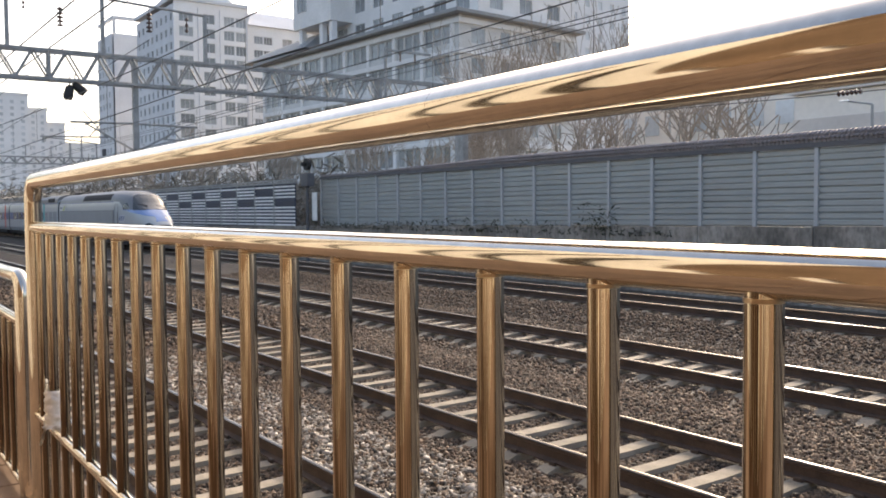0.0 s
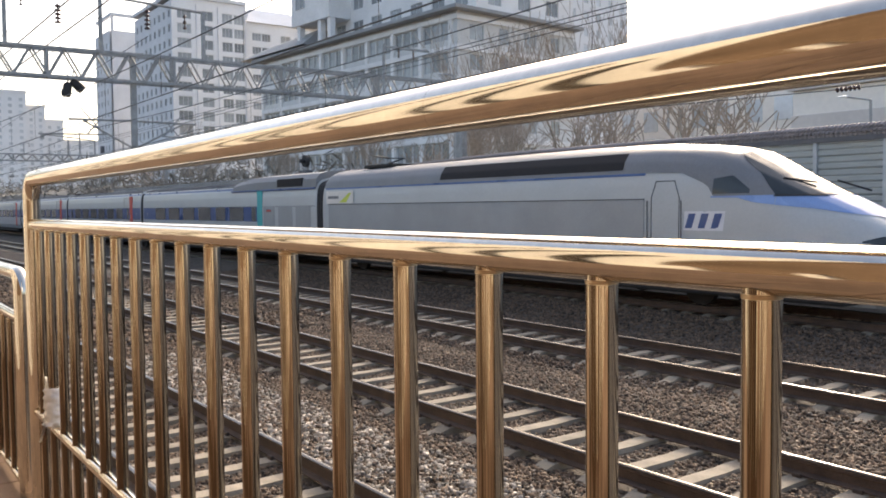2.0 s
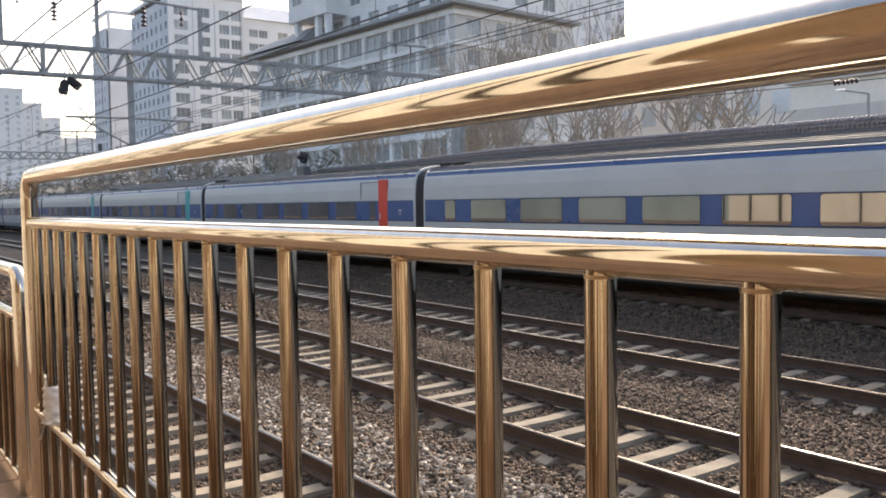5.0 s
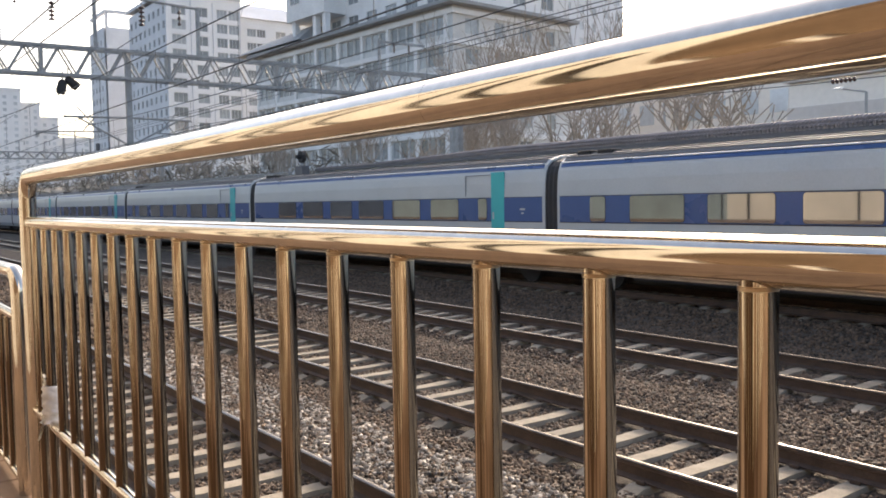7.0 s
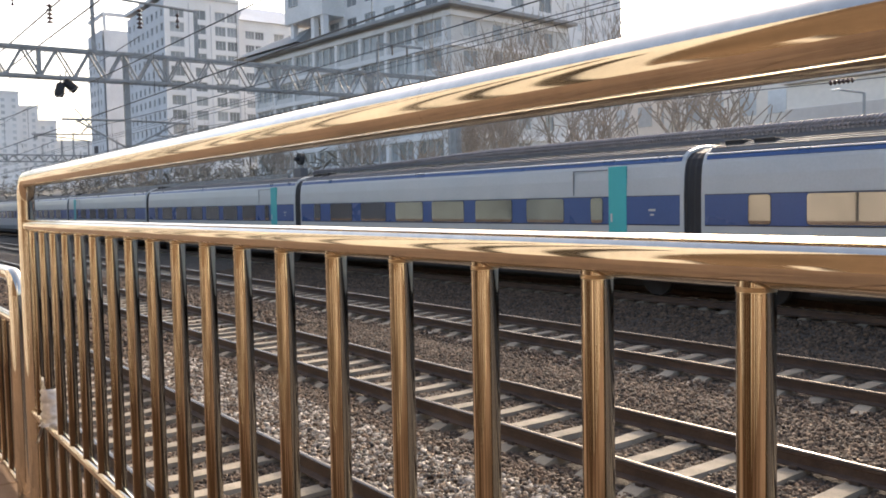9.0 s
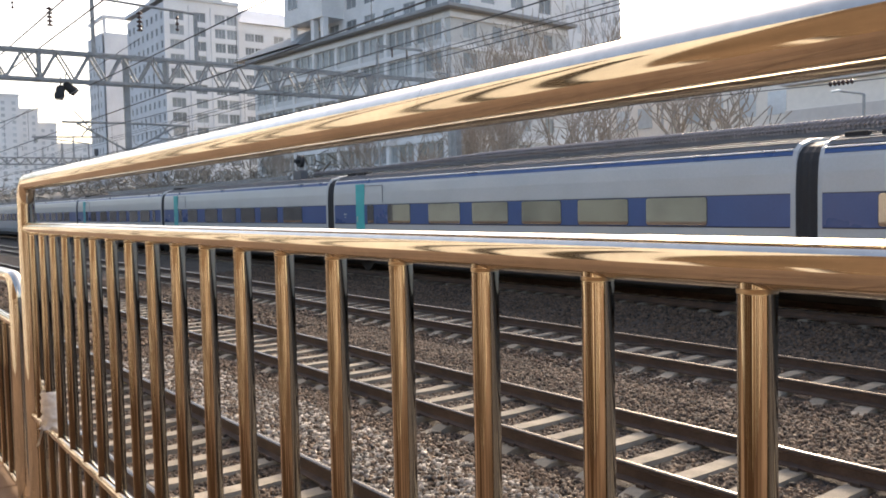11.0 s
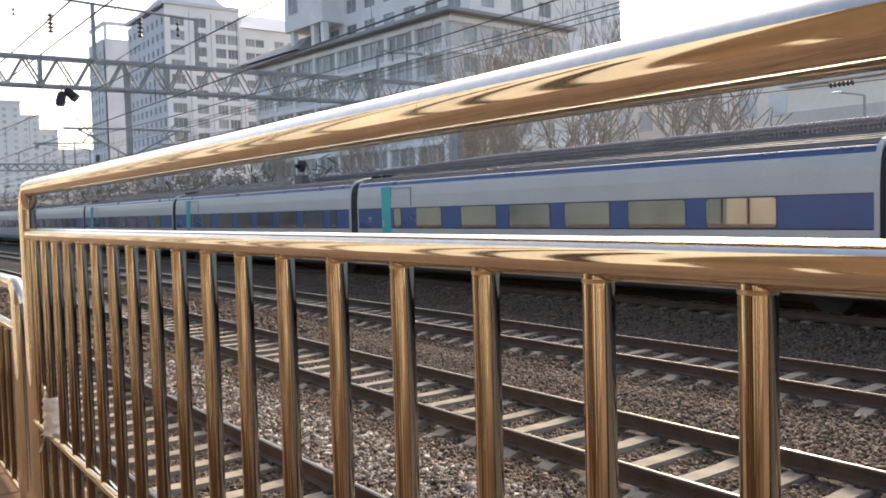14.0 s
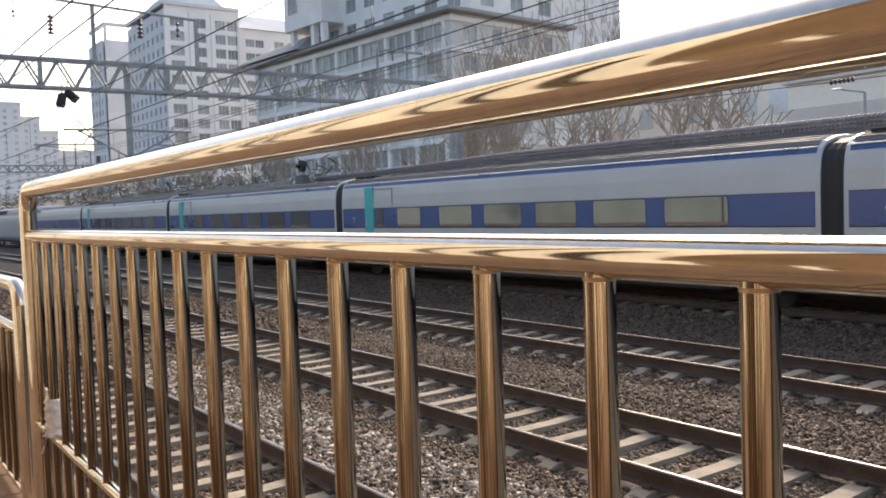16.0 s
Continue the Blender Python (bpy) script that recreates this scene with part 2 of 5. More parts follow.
def loft(sections, bm=None, closed=True, cap=True):
    """A skin through rings of equally many points."""
    bm = bm or bmesh.new()
    rings = [[bm.verts.new(v) for v in s] for s in sections]
    n = len(rings[0])
    for a, b in zip(rings, rings[1:]):
        for k in range(n if closed else n - 1):
            bm.faces.new((a[k], a[(k + 1) % n], b[(k + 1) % n], b[k]))
    if cap:
        bm.faces.new(rings[0][::-1])
        bm.faces.new(rings[-1])
    bmesh.ops.recalc_face_normals(bm, faces=bm.faces)
    return bm


def rounded_panel(x0, x1, z0, z1, y, t, r=0.08):
    """An upright panel with rounded corners that faces -y."""
    pts = []
    for cx, cz, a0 in ((x1 - r, z1 - r, 0), (x0 + r, z1 - r, 90), (x0 + r, z0 + r, 180), (x1 - r, z0 + r, 270)):
        pts += [(cx + r * math.cos(radians(a0 + a)), cz + r * math.sin(radians(a0 + a))) for a in (0, 30, 60, 90)]
    return loft([[(x, y, z) for x, z in pts], [(x, y + t, z) for x, z in pts]])


# ---- ground, walkway ----
def ground_height(y):
    """Ballast bed over the four tracks, raised under the farthest one, then a lower strip up to the wall."""
    if y < 1.2:
        return -0.45
    if y < 14.0:
        return -0.225 + 0.015 * math.sin(y * 1.7)
    if y < 15.2:
        return -0.225 + 0.17 * (y - 14.0) / 1.2
    if y < 18.8:
        return -0.055
    if y < 20.0:
        return -0.055 - 0.4 * (y - 18.8) / 1.2
    return -0.455


def build_ground():
    xs = [-3000, -800, -300, -120] + [-100 + 1.0 * i for i in range(113)] + [40, 120, 400, 1500]
    ys = [-1500, -300, -60, -10, 0.0, 1.2] + [1.5 + 0.5 * i for i in range(46)] + [26, 60, 200, 800, 3000]
    verts = []
    for y in ys:
        for x in xs:
            z = ground_height(y)
            if 1.2 < y < 23:
                z += 0.03 * (noise.noise((x * 0.7, y * 0.9, 0.3)))
            verts.append((x, y, z))
    n = len(xs)
    faces = [(j * n + i, j * n + i + 1, (j + 1) * n + i + 1, (j + 1) * n + i) for j in range(len(ys) - 1) for i in range(n - 1)]
    tagged(pydata("ground", verts, faces, BALLAST, smooth=True), "dark grey brown ballast ground under the tracks", "ground", kind="structure")


build_ground()
FLOOR_Z = 1.43
WALL_S = -2.2
walkway = tagged(part("walkway", boxes((-70, 40, WALL_S, 0.80, FLOOR_Z - 0.35, FLOOR_Z - 0.036)), CONCRETE), "raised concrete walkway beside the tracks", "walkway", kind="structure")
tagged(part("retaining_wall", boxes((-70, 40, 0.55, 0.74, -0.5, FLOOR_Z - 0.352)), CONCRETE), "concrete retaining wall under the walkway", "wall", kind="structure")
# out-of-view walls; spans and colours set by what steel and windows reflect
for name, xa, xb, m, label in (("wall_south_1", -2.8, 40.0, WALL_BROWN, "unseen brown wall behind the walkway"), ("wall_south_2", -23.6, -2.803, WALL_CREAM, "unseen sunlit cream wall behind the walkway"), ("wall_south_3", -51.0, -23.603, WALL_GREY, "unseen grey wall behind the walkway"), ("wall_south_4", -260.0, -51.003, WALL_FAR, "unseen dark blue grey wall behind the walkway")):
    tagged(part(name, boxes((xa, xb, WALL_S - 0.25, WALL_S - 0.002, -0.5, 6.2)), m), label, "wall", kind="structure")
# unseen strips, added only for the streaks that the steel reflects
rng = random.Random(12)
x, strips = -15.2, {"cream": [], "dark": []}
while x < 30:
    near = -2.8 <= x < 3.5
    w = rng.uniform(0.10, 0.30)
    strips["dark" if x < -2.8 else "cream"].append((x, x + (w if x < -2.8 else w * 0.55), WALL_S, WALL_S + 0.05, FLOOR_Z, 2.15 if near else 5.0 + rng.uniform(-0.6, 0.9)))
    x += w + (rng.uniform(0.4, 1.3) if x < -2.8 else rng.uniform(0.25, 0.7) if near else rng.uniform(1.0, 2.4))
# bars added for a bare-tree pattern reflected in the train windows
strips["dark"] += [(-21.12, -21.0, WALL_S, WALL_S + 0.06, FLOOR_Z, 6.0), (-22.55, -22.46, WALL_S, WALL_S + 0.06, FLOOR_Z, 5.6), (-23.9, -23.83, WALL_S, WALL_S + 0.05, FLOOR_Z, 5.2), (-23.9, -20.95, WALL_S, WALL_S + 0.04, 2.62, 2.67), (-17.62, -17.55, WALL_S, WALL_S + 0.05, FLOOR_Z, 5.0)]
# added out of view so that the balusters reflect something bright
tagged(part("wall_east", boxes((9.5, 9.75, WALL_S + 0.004, 1.35, -0.5, 5.4)), WALL_CREAM), "unseen cream wall added as a reflector for the balusters", "wall", kind="structure")
tagged(part("trim", boxes(*strips["cream"]), WALL_CREAM), "unseen cream strips added for streaks reflected in the steel", "wall trim", kind="structure")
tagged(part("trim_2", boxes(*strips["dark"]), WALL_DARK), "unseen dark strips added for reflections in steel and train windows", "wall trim", kind="structure")

# ---- railing ----
RAIL_Y, RAIL_SLOPE = 0.5209, -0.01262
Z_TOP, Z_SECOND, Z_BOTTOM = 2.5395, 2.3925, 1.782
BAL_FIRST, BAL_PITCH = -0.3497, 0.1524


def on_rail(x, z, off=0.0):
    return (x, RAIL_Y + RAIL_SLOPE * x + off, z)


def bend(cx, cz, r, a0, a1, steps=8):
    return [(cx + r * math.cos(radians(a0 + (a1 - a0) * i / steps)), cz + r * math.sin(radians(a0 + (a1 - a0) * i / steps))) for i in range(steps + 1)]


def build_railing(x_end, x_far, z_top, z_mid, z_low, label, r_top=0.0262, first=None, flip=False):
    th = empty("railing", x_end, RAIL_Y, FLOOR_Z)
    inv = Matrix.Translation((-x_end, -RAIL_Y, -FLOOR_Z))
    s = -1 if flip else 1

    def add(name, bm, m, parent=th, lab=""):
        bm.transform(inv)
        return part(name, bm, m, parent, lab, smooth=True)
    r = 0.07
    pts = [(x_end, FLOOR_Z), (x_end, z_top - 0.3)] + bend(x_end + s * r, z_top - r, r, 180 if not flip else 0, 90, 10)
    n = 24
    pts += [(x_end + s * r + (x_far - x_end - s * r) * i / n, z_top) for i in range(1, n + 1)]
    add("top_rail", tube([on_rail(x, z) for x, z in pts], r_top, 40), STEEL)
    if z_low:
        add("weld_seam", tube([on_rail(-0.7312, z_top), on_rail(-0.7288, z_top)], r_top + 0.0002, 40), STEEL, lab="ground weld seam")
    add("end_post", tube([on_rail(x_far, FLOOR_Z), on_rail(x_far, z_top + r_top * 0.6)], 0.0275, 24), STEEL)
    add("second_rail", tube([on_rail(x_end + (x_far - x_end) * i / n, z_mid) for i in range(n + 1)], 0.0185, 32), STEEL)
    if z_low:
        add("bottom_rail", tube([on_rail(x_end + (x_far - x_end) * i / n, z_low) for i in range(n + 1)], 0.0165, 24), STEEL)
    add("foot_rail", tube([on_rail(x_end + (x_far - x_end) * i / n, FLOOR_Z + 0.03) for i in range(n + 1)], 0.014, 16), STEEL)
    count = int(abs(x_far - x_end) / BAL_PITCH)
    start = first if first is not None else x_end + s * 0.11
    def local_mesh(name, z0, z1, r, seg, m):
        bm = tube([(0, 0, z0 - FLOOR_Z), (0, 0, z1 - FLOOR_Z)], r, seg)
        me = bpy.data.meshes.new(name)
        bm.to_mesh(me)
        bm.free()
        me.materials.append(m)
        me.polygons.foreach_set("use_smooth", [True] * len(me.polygons))
        return me
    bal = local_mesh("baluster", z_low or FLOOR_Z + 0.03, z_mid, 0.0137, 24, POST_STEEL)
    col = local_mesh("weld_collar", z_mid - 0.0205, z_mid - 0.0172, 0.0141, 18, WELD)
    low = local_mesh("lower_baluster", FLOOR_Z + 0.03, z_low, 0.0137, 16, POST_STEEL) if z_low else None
    for k in range(count + 1):
        x = start + s * k * BAL_PITCH
        if 0.06 < (x - x_end) * s and (x_far - x) * s > 0:
            for nm, me in (("baluster", bal), ("lower_baluster", low)):
                if me:
                    o = as_object(nm, me, th)
                    o.location = (x - x_end, RAIL_SLOPE * x, 0)
                    if me is bal:
                        as_object("weld_collar", col, o, "dull weld bead")
    return tagged(th, label, "railing", "railings along the walkway", "")


k0 = math.ceil((-3.02 - BAL_FIRST) / BAL_PITCH)
build_railing(-3.045, 0.45, Z_TOP, Z_SECOND, Z_BOTTOM, "polished warm gold steel railing with round balusters", first=BAL_FIRST + k0 * BAL_PITCH)
build_railing(-3.29, -9.5, 2.215, 2.055, None, "lower polished warm gold steel railing along the walkway", flip=True)

# plastic bag wrapped round one baluster and knotted above the bottom rail
def plastic_bag():
    bx = BAL_FIRST - 16 * BAL_PITCH
    th = empty("plastic_bag", bx, RAIL_Y + RAIL_SLOPE * bx, 1.798)
    secs = []
    for i in range(31):
        u = i / 30
        z = -0.008 + 0.112 * u
        r = 0.0245 + 0.004 * math.sin(u * 3.1) + 0.0009 * math.sin(u * 27)
        if u < 0.12:
            r = 0.021 + 0.10 * (0.12 - u)
        if u > 0.94:
            r -= 0.06 * (u - 0.94)
        secs.append([((r + 0.006 * noise.noise((math.cos(w) * 2.2, math.sin(w) * 2.2, u * 9.0))) * math.cos(w), (r + 0.006 * noise.noise((math.cos(w) * 2.2, math.sin(w) * 2.2, u * 9.0))) * math.sin(w), z) for w in (2 * math.pi * k / 28 for k in range(28))])
    part("bag_sleeve", loft(secs, cap=False), PLASTIC, th, smooth=True)

    def ribbon(name, pts, w0, w1):
        vs, fs = [], []
        for i, p in enumerate(pts):
            w = w0 + (w1 - w0) * i / (len(pts) - 1)
            for k in range(5):
                c = (k / 4 - 0.5) * w
                vs.append((p[0] + 0.75 * c, p[1] - 0.004 * math.sin(k * 2.4 + i), p[2] + 0.65 * c))
        for i in range(len(pts) - 1):
            for k in range(4):
                fs.append((i * 5 + k, i * 5 + k + 1, i * 5 + k + 6, i * 5 + k + 5))
        bm = bmesh.new()
        vv = [bm.verts.new(v) for v in vs]
        for f in fs:
            bm.faces.new([vv[j] for j in f])
        bmesh.ops.solidify(bm, geom=bm.faces, thickness=0.0015)
        part(name, bm, PLASTIC, th, smooth=True)
    ribbon("bag_tail", [(0.012 - 0.009 * i, -0.027 - 0.001 * i, 0.0 - 0.011 * i) for i in range(7)], 0.026, 0.014)
    ribbon("bag_corner", [(-0.006 - 0.006 * i, -0.024, 0.022 - 0.005 * i) for i in range(6)], 0.034, 0.012)
    ribbon("bag_tip", [(-0.018 - 0.001 * i, -0.016, 0.095 + 0.008 * i) for i in range(6)], 0.012, 0.003)
    tagged(th, "crumpled white plastic bag wrapped round a railing baluster", "plastic bag")


plastic_bag()

# ---- tracks ----
GAUGE = 1.505
TRACKS = {"near": (3.816 - GAUGE, 0.0), "second": (6.075, 0.0), "third": (10.55, 0.0), "far": (16.10, 0.17)}
SLEEPER_PHASE = {"near": -10.05, "second": -10.0, "third": -10.251, "far": -10.2}


def rail_section(y, head=0.0):
    s = [(-0.030, -0.016), (-0.0355, -0.018), (-0.0355, -0.04), (-0.010, -0.055), (-0.009, -0.135), (-0.07, -0.155), (-0.07, -0.168)]
    s = s + [(-a, b) for a, b in s[::-1]]
    return [(y + a, b) for a, b in s]


def sleeper_mesh():
    bm = bmesh.new()
    prof = lambda y, w, top: [(-w, y, -0.40), (w, y, -0.40), (w * 0.68, y, top), (-w * 0.68, y, top)]
    loft([prof(-1.28, .135, -.235), prof(-1.0, .138, -.213), prof(-.90, .14, -.178), prof(-.5, .14, -.178), prof(-.3, .135, -.188), prof(.3, .135, -.188), prof(.5, .14, -.178), prof(.90, .14, -.178), prof(1.0, .138, -.213), prof(1.28, .135, -.235)], bm)
    me = bpy.data.meshes.new("sleeper")
    bm.to_mesh(me)
    bm.free()
    me.materials.append(SLEEPER)
    return me


def build_tracks():
    sl = sleeper_mesh()
    cm = boxes((-0.05, 0.05, -0.0175, 0.0175, -0.18, -0.135), bevel=0.01)
    clip = bpy.data.meshes.new("rail_clip")
    cm.to_mesh(clip)
    cm.free()
    clip.materials.append(CLIP)
    for name, (y0, z0) in TRACKS.items():
        th = empty("railway_track", 0, y0 + GAUGE / 2, z0)
        for s in (-1, 1):
            yy = s * GAUGE / 2
            bm = loft([[(x, y, z) for y, z in rail_section(yy)] for x in (-400, -100, 60)])
            part("rail", bm, RAIL_SIDE, th)
            crown = [(yy - 0.0345, -0.012)] + [(yy + 0.052 * math.sin(a), 0.0035 - 0.052 * (1 - math.cos(a))) for a in (radians(-38.5 + 7 * i) for i in range(12))] + [(yy + 0.0345, -0.010)]
            bm = loft([[(x, y, z) for y, z in crown + [(yy + 0.02, -0.02), (yy - 0.02, -0.02)]] for x in (-400, -100, -40, -15, 0, 60)], cap=False)
            part("rail_head", bm, RAIL_TOP, th, "worn shiny rail head", smooth=True)
        n = {"near": 70, "second": 110, "third": 110, "far": 90}[name]
        x0 = SLEEPER_PHASE[name]
        for i in range(-n, 26):
            x = x0 + 0.6 * i
            o = as_object("sleeper", sl, th)
            o.location = (x, 0, 0)
            if name in ("near", "second") and -14 < x < 1:
                for s in (-0.845, -0.66, 0.66, 0.845):
                    as_object("rail_clip", clip, o).location = (0, s, 0)
        tagged(th, "railway track with rusty rails on pale concrete sleepers", "railway track", "parallel tracks")


build_tracks()


def stones(name, count, x0, x1, y0, y1, size, material, label, seed):
    """Loose stones of crushed rock, each with a shape of its own."""
    rng = np.random.default_rng(seed)
    bm = bmesh.new()
    bmesh.ops.create_cube(bm, size=1.5)
    bmesh.ops.triangulate(bm, faces=bm.faces)
    v0 = np.array([v.co[:] for v in bm.verts])
    f0 = np.array([[v.index for v in f.verts] for f in bm.faces])
    bm.free()
    x = x0 + (x1 - x0) * rng.random(count) ** 1.0
    y = y0 + (y1 - y0) * rng.random(count)
    keep = np.ones(count, bool)
    z = np.array([ground_height(v) for v in y]) + 0.03 * np.array([noise.noise((a * 0.7, b * 0.9, 0.3)) for a, b in zip(x, y)])
    for tname, (ty, tz) in TRACKS.items():
        c = ty + GAUGE / 2
        near = np.abs(y - c) < 1.0
        onsl = np.abs((x - SLEEPER_PHASE[tname] + 0.3) % 0.6 - 0.3) < 0.125
        keep &= ~((np.abs(y - c) < 0.89) & onsl)
        keep &= ~(np.abs(np.abs(y - c) - GAUGE / 2) < 0.09)
        z = np.where(near, z - 0.012, z)
    x, y, z = x[keep], y[keep], z[keep]
    m = len(x)
    s = size * (0.6 + 0.8 * rng.random((m, 1, 1))) * (0.6 + 0.6 * rng.random((m, 1, 3)))
    jit = 1 + 0.75 * (rng.random((m, len(v0), 1)) - 0.5)
    v = v0[None] * jit * s
    a = rng.random((m, 3)) * 6.283
    for ax in range(3):
        i, j = [(1, 2), (2, 0), (0, 1)][ax]
        c, sn = np.cos(a[:, ax])[:, None], np.sin(a[:, ax])[:, None]
        vi, vj = v[:, :, i].copy(), v[:, :, j].copy()
        v[:, :, i], v[:, :, j] = vi * c - vj * sn, vi * sn + vj * c
    v += np.stack([x, y, z + size * 0.35], -1)[:, None]
    f = f0[None] + (np.arange(m) * len(v0))[:, None, None]
    me = bpy.data.meshes.new(name)
    me.vertices.add(m * len(v0))
    me.vertices.foreach_set("co", v.reshape(-1))
    nf = m * len(f0)
    me.loops.add(nf * 3)
    me.loops.foreach_set("vertex_index", f.reshape(-1).astype(np.int32))
    me.polygons.add(nf)
    me.polygons.foreach_set("loop_start", np.arange(0, nf * 3, 3, dtype=np.int32))
    me.update(calc_edges=True)
    me.materials.append(material)
    tagged(as_object(name, me), label, "ballast", kind="stuff")


# ---- noise barrier and walls across the tracks ----
WALL_Y = 23.5
base_z = lambda x: 1.90 + (x + 14) * 0.0095
top_z = lambda x: 4.16 - (x + 14) * 0.003


def build_barrier():
    th = empty("noise_barrier", -19, WALL_Y, 1.7)
    ox, oy, oz = th.location
    bay, x_first = 2.033, -22.06
    k0, k1 = -11, 14
    for k in range(k0, k1):
        xa, xb = x_first + k * bay, x_first + (k + 1) * bay
        za, zb = base_z((xa + xb) / 2), top_z((xa + xb) / 2)
        bm = boxes((xa - 0.06 - ox, xa + 0.06 - ox, -0.10, 0.08, za - oz - 0.1, zb - oz + 0.03), bevel=0.008)
        part("post", bm, BARRIER_POST, th)
        n = 12
        h = (zb - za) / n
        prof = []
        for i in range(n):
            z = za - oz + i * h
            d = 0.03 if i % 2 else 0.055
            prof += [(0.02, z), (-d * 0.8, z + 0.035), (-d, z + h * 0.78), (0.02, z + h * 0.86)]
        prof += [(0.0, zb - oz), (0.05, zb - oz), (0.05, za - oz)]
        bm = loft([[(x - ox, y, z) for y, z in prof] for x in (xa + 0.062, xb - 0.062)])
        part("panel", bm, BARRIER, th)
    xa, xb = x_first + k0 * bay, x_first + k1 * bay
    bm = bmesh.new()
    loft([[(x - ox, y, top_z(x) - oz + z) for y, z in ((-0.14, 0.02), (0.14, 0.02), (0.14, 0.16), (-0.14, 0.16))] for x in np.linspace(xa, xb, 12)], bm)
    part("gutter", bm, GUTTER, th, "dark metal gutter along the panel tops")
    tagged(th, "grey blue louvred noise barrier on a concrete wall", "noise barrier")
    # ribbed drum along the top
    th2 = empty("barrier_cap", -14, WALL_Y, 4.3)
    for k in range(k0, k1):
        secs = []
        for i in range(61):
            x = x_first + (k + min(1.0, (i // 4 + (0.0, 0.46, 0.58, 0.90)[i % 4]) / 15)) * bay
            grow = min(1.0, max(0.35, (x + 44) / 16))
            r = (0.215 if i % 4 < 2 else 0.165) * grow
            z = top_z(x) + 0.15 + 0.15 * grow - 4.3
            secs.append([(x + 14 + 0.05 * math.sin(a), q * math.cos(a), z + q * 0.95 * math.sin(a)) for a, q in ((2 * math.pi * j / 24, r * (0.66 if j in (11, 14) else 1.0)) for j in range(24))])
        part("drum_section", loft(secs), CAP, th2)
    tagged(th2, "dark ribbed drum cap on top of the noise barrier", "barrier cap")
    # concrete wall below
    bm = bmesh.new()
    for k in range(-22, 8):
        xa, xb = -22.06 + k * 4.066, -22.06 + (k + 1) * 4.066
        zt = min(base_z((xa + xb) / 2), 1.95) - 0.02
        box(bm, xa + 0.012, xb - 0.012, WALL_Y - 0.22, WALL_Y + 0.25, -0.8, zt, bevel=0.012)
    tagged(part("wall_north", bm, STAINED), "stained concrete wall below the noise barrier", "wall", kind="structure")


build_barrier()


def build_slat_fence():
    th = empty("slat_fence", -60, WALL_Y, 1.3)
    ox, oz = -60, 1.3
    slat_w = boxes((0.06, 2.94, -0.06, 0.0, 0.0, 0.105), bevel=0.01)
    mw = bpy.data.meshes.new("slat")
    slat_w.to_mesh(mw)
    mdk = mw.copy()
    slat_w.free()
    mw.materials.append(WHITE_SLAT)
    mdk.materials.append(DARK_SLAT)
    for k in range(-12, 1):
        x = -50.85 + 3.0 * k
        part("post", boxes((x - 0.06 - ox, x + 0.06 - ox, -0.08, 0.08, -0.1, 2.95), bevel=0.01), DARK_STEEL, th)
        part("back_panel", boxes((x + 0.06 - ox, x + 2.94 - ox, 0.02, 0.06, -0.1, 2.85)), DARK_SLAT, th, "dark backing panel")
        for i in range(13):
            dark = (i in (10, 11)) if k % 2 else (i in (7, 8))
            o = as_object("slat", mdk if dark else mw, th)
            o.location = (x - ox, 0, 0.03 + 0.216 * i)
    part("top_beam", boxes((-87 - ox, -47.8 - ox, -0.10, 0.12, 2.86, 2.98), (-87 - ox, -47.8 - ox, -0.14, 0.16, 3.03, 3.12)), DARK_STEEL, th)
    tagged(th, "dark framed fence of white slats with blue patches", "fence")
    tagged(part("wall_north_2", boxes((-140, -45.2, WALL_Y - 0.2, WALL_Y + 0.25, -0.8, 1.28)), STAINED), "low stained concrete wall below the slat fence", "wall", kind="structure")


build_slat_fence()


def build_signal():
    th = empty("railway_signal", -44.5, 22.6, -0.5)
    part("signal_post", tube([(0, 0, 0), (0, 0, 4.35)], 0.09, 12), GUTTER, th)
    part("relay_box", boxes((-0.42, 0.42, -0.2, 0.25, 4.35, 5.1), bevel=0.03), GUTTER, th)
    bm = boxes((-0.06, 0.06, -0.05, 0.05, 5.1, 5.35))
    part("bracket", bm, DARK_STEEL, th)
    bm = tube([(0, -0.1, 5.62), (0, 0.12, 5.62)], 0.34, 24)
    part("signal_head", bm, BLACK, th)
    part("hood", tube([(0, -0.35, 5.62), (0, -0.1, 5.62)], 0.12, 16), BLACK, th)
    part("marker_board", boxes((0.35, 0.9, 0.1, 0.16, 2.4, 4.0), bevel=0.01), WHITE_SLAT, th, "pale marker board")
    tagged(th, "dark railway signal with a round head beside the wall", "railway signal")


build_signal()

# ---- overhead line ----
def beam(bm, a, b, w):
    tube([a, b], w, 4, bm)


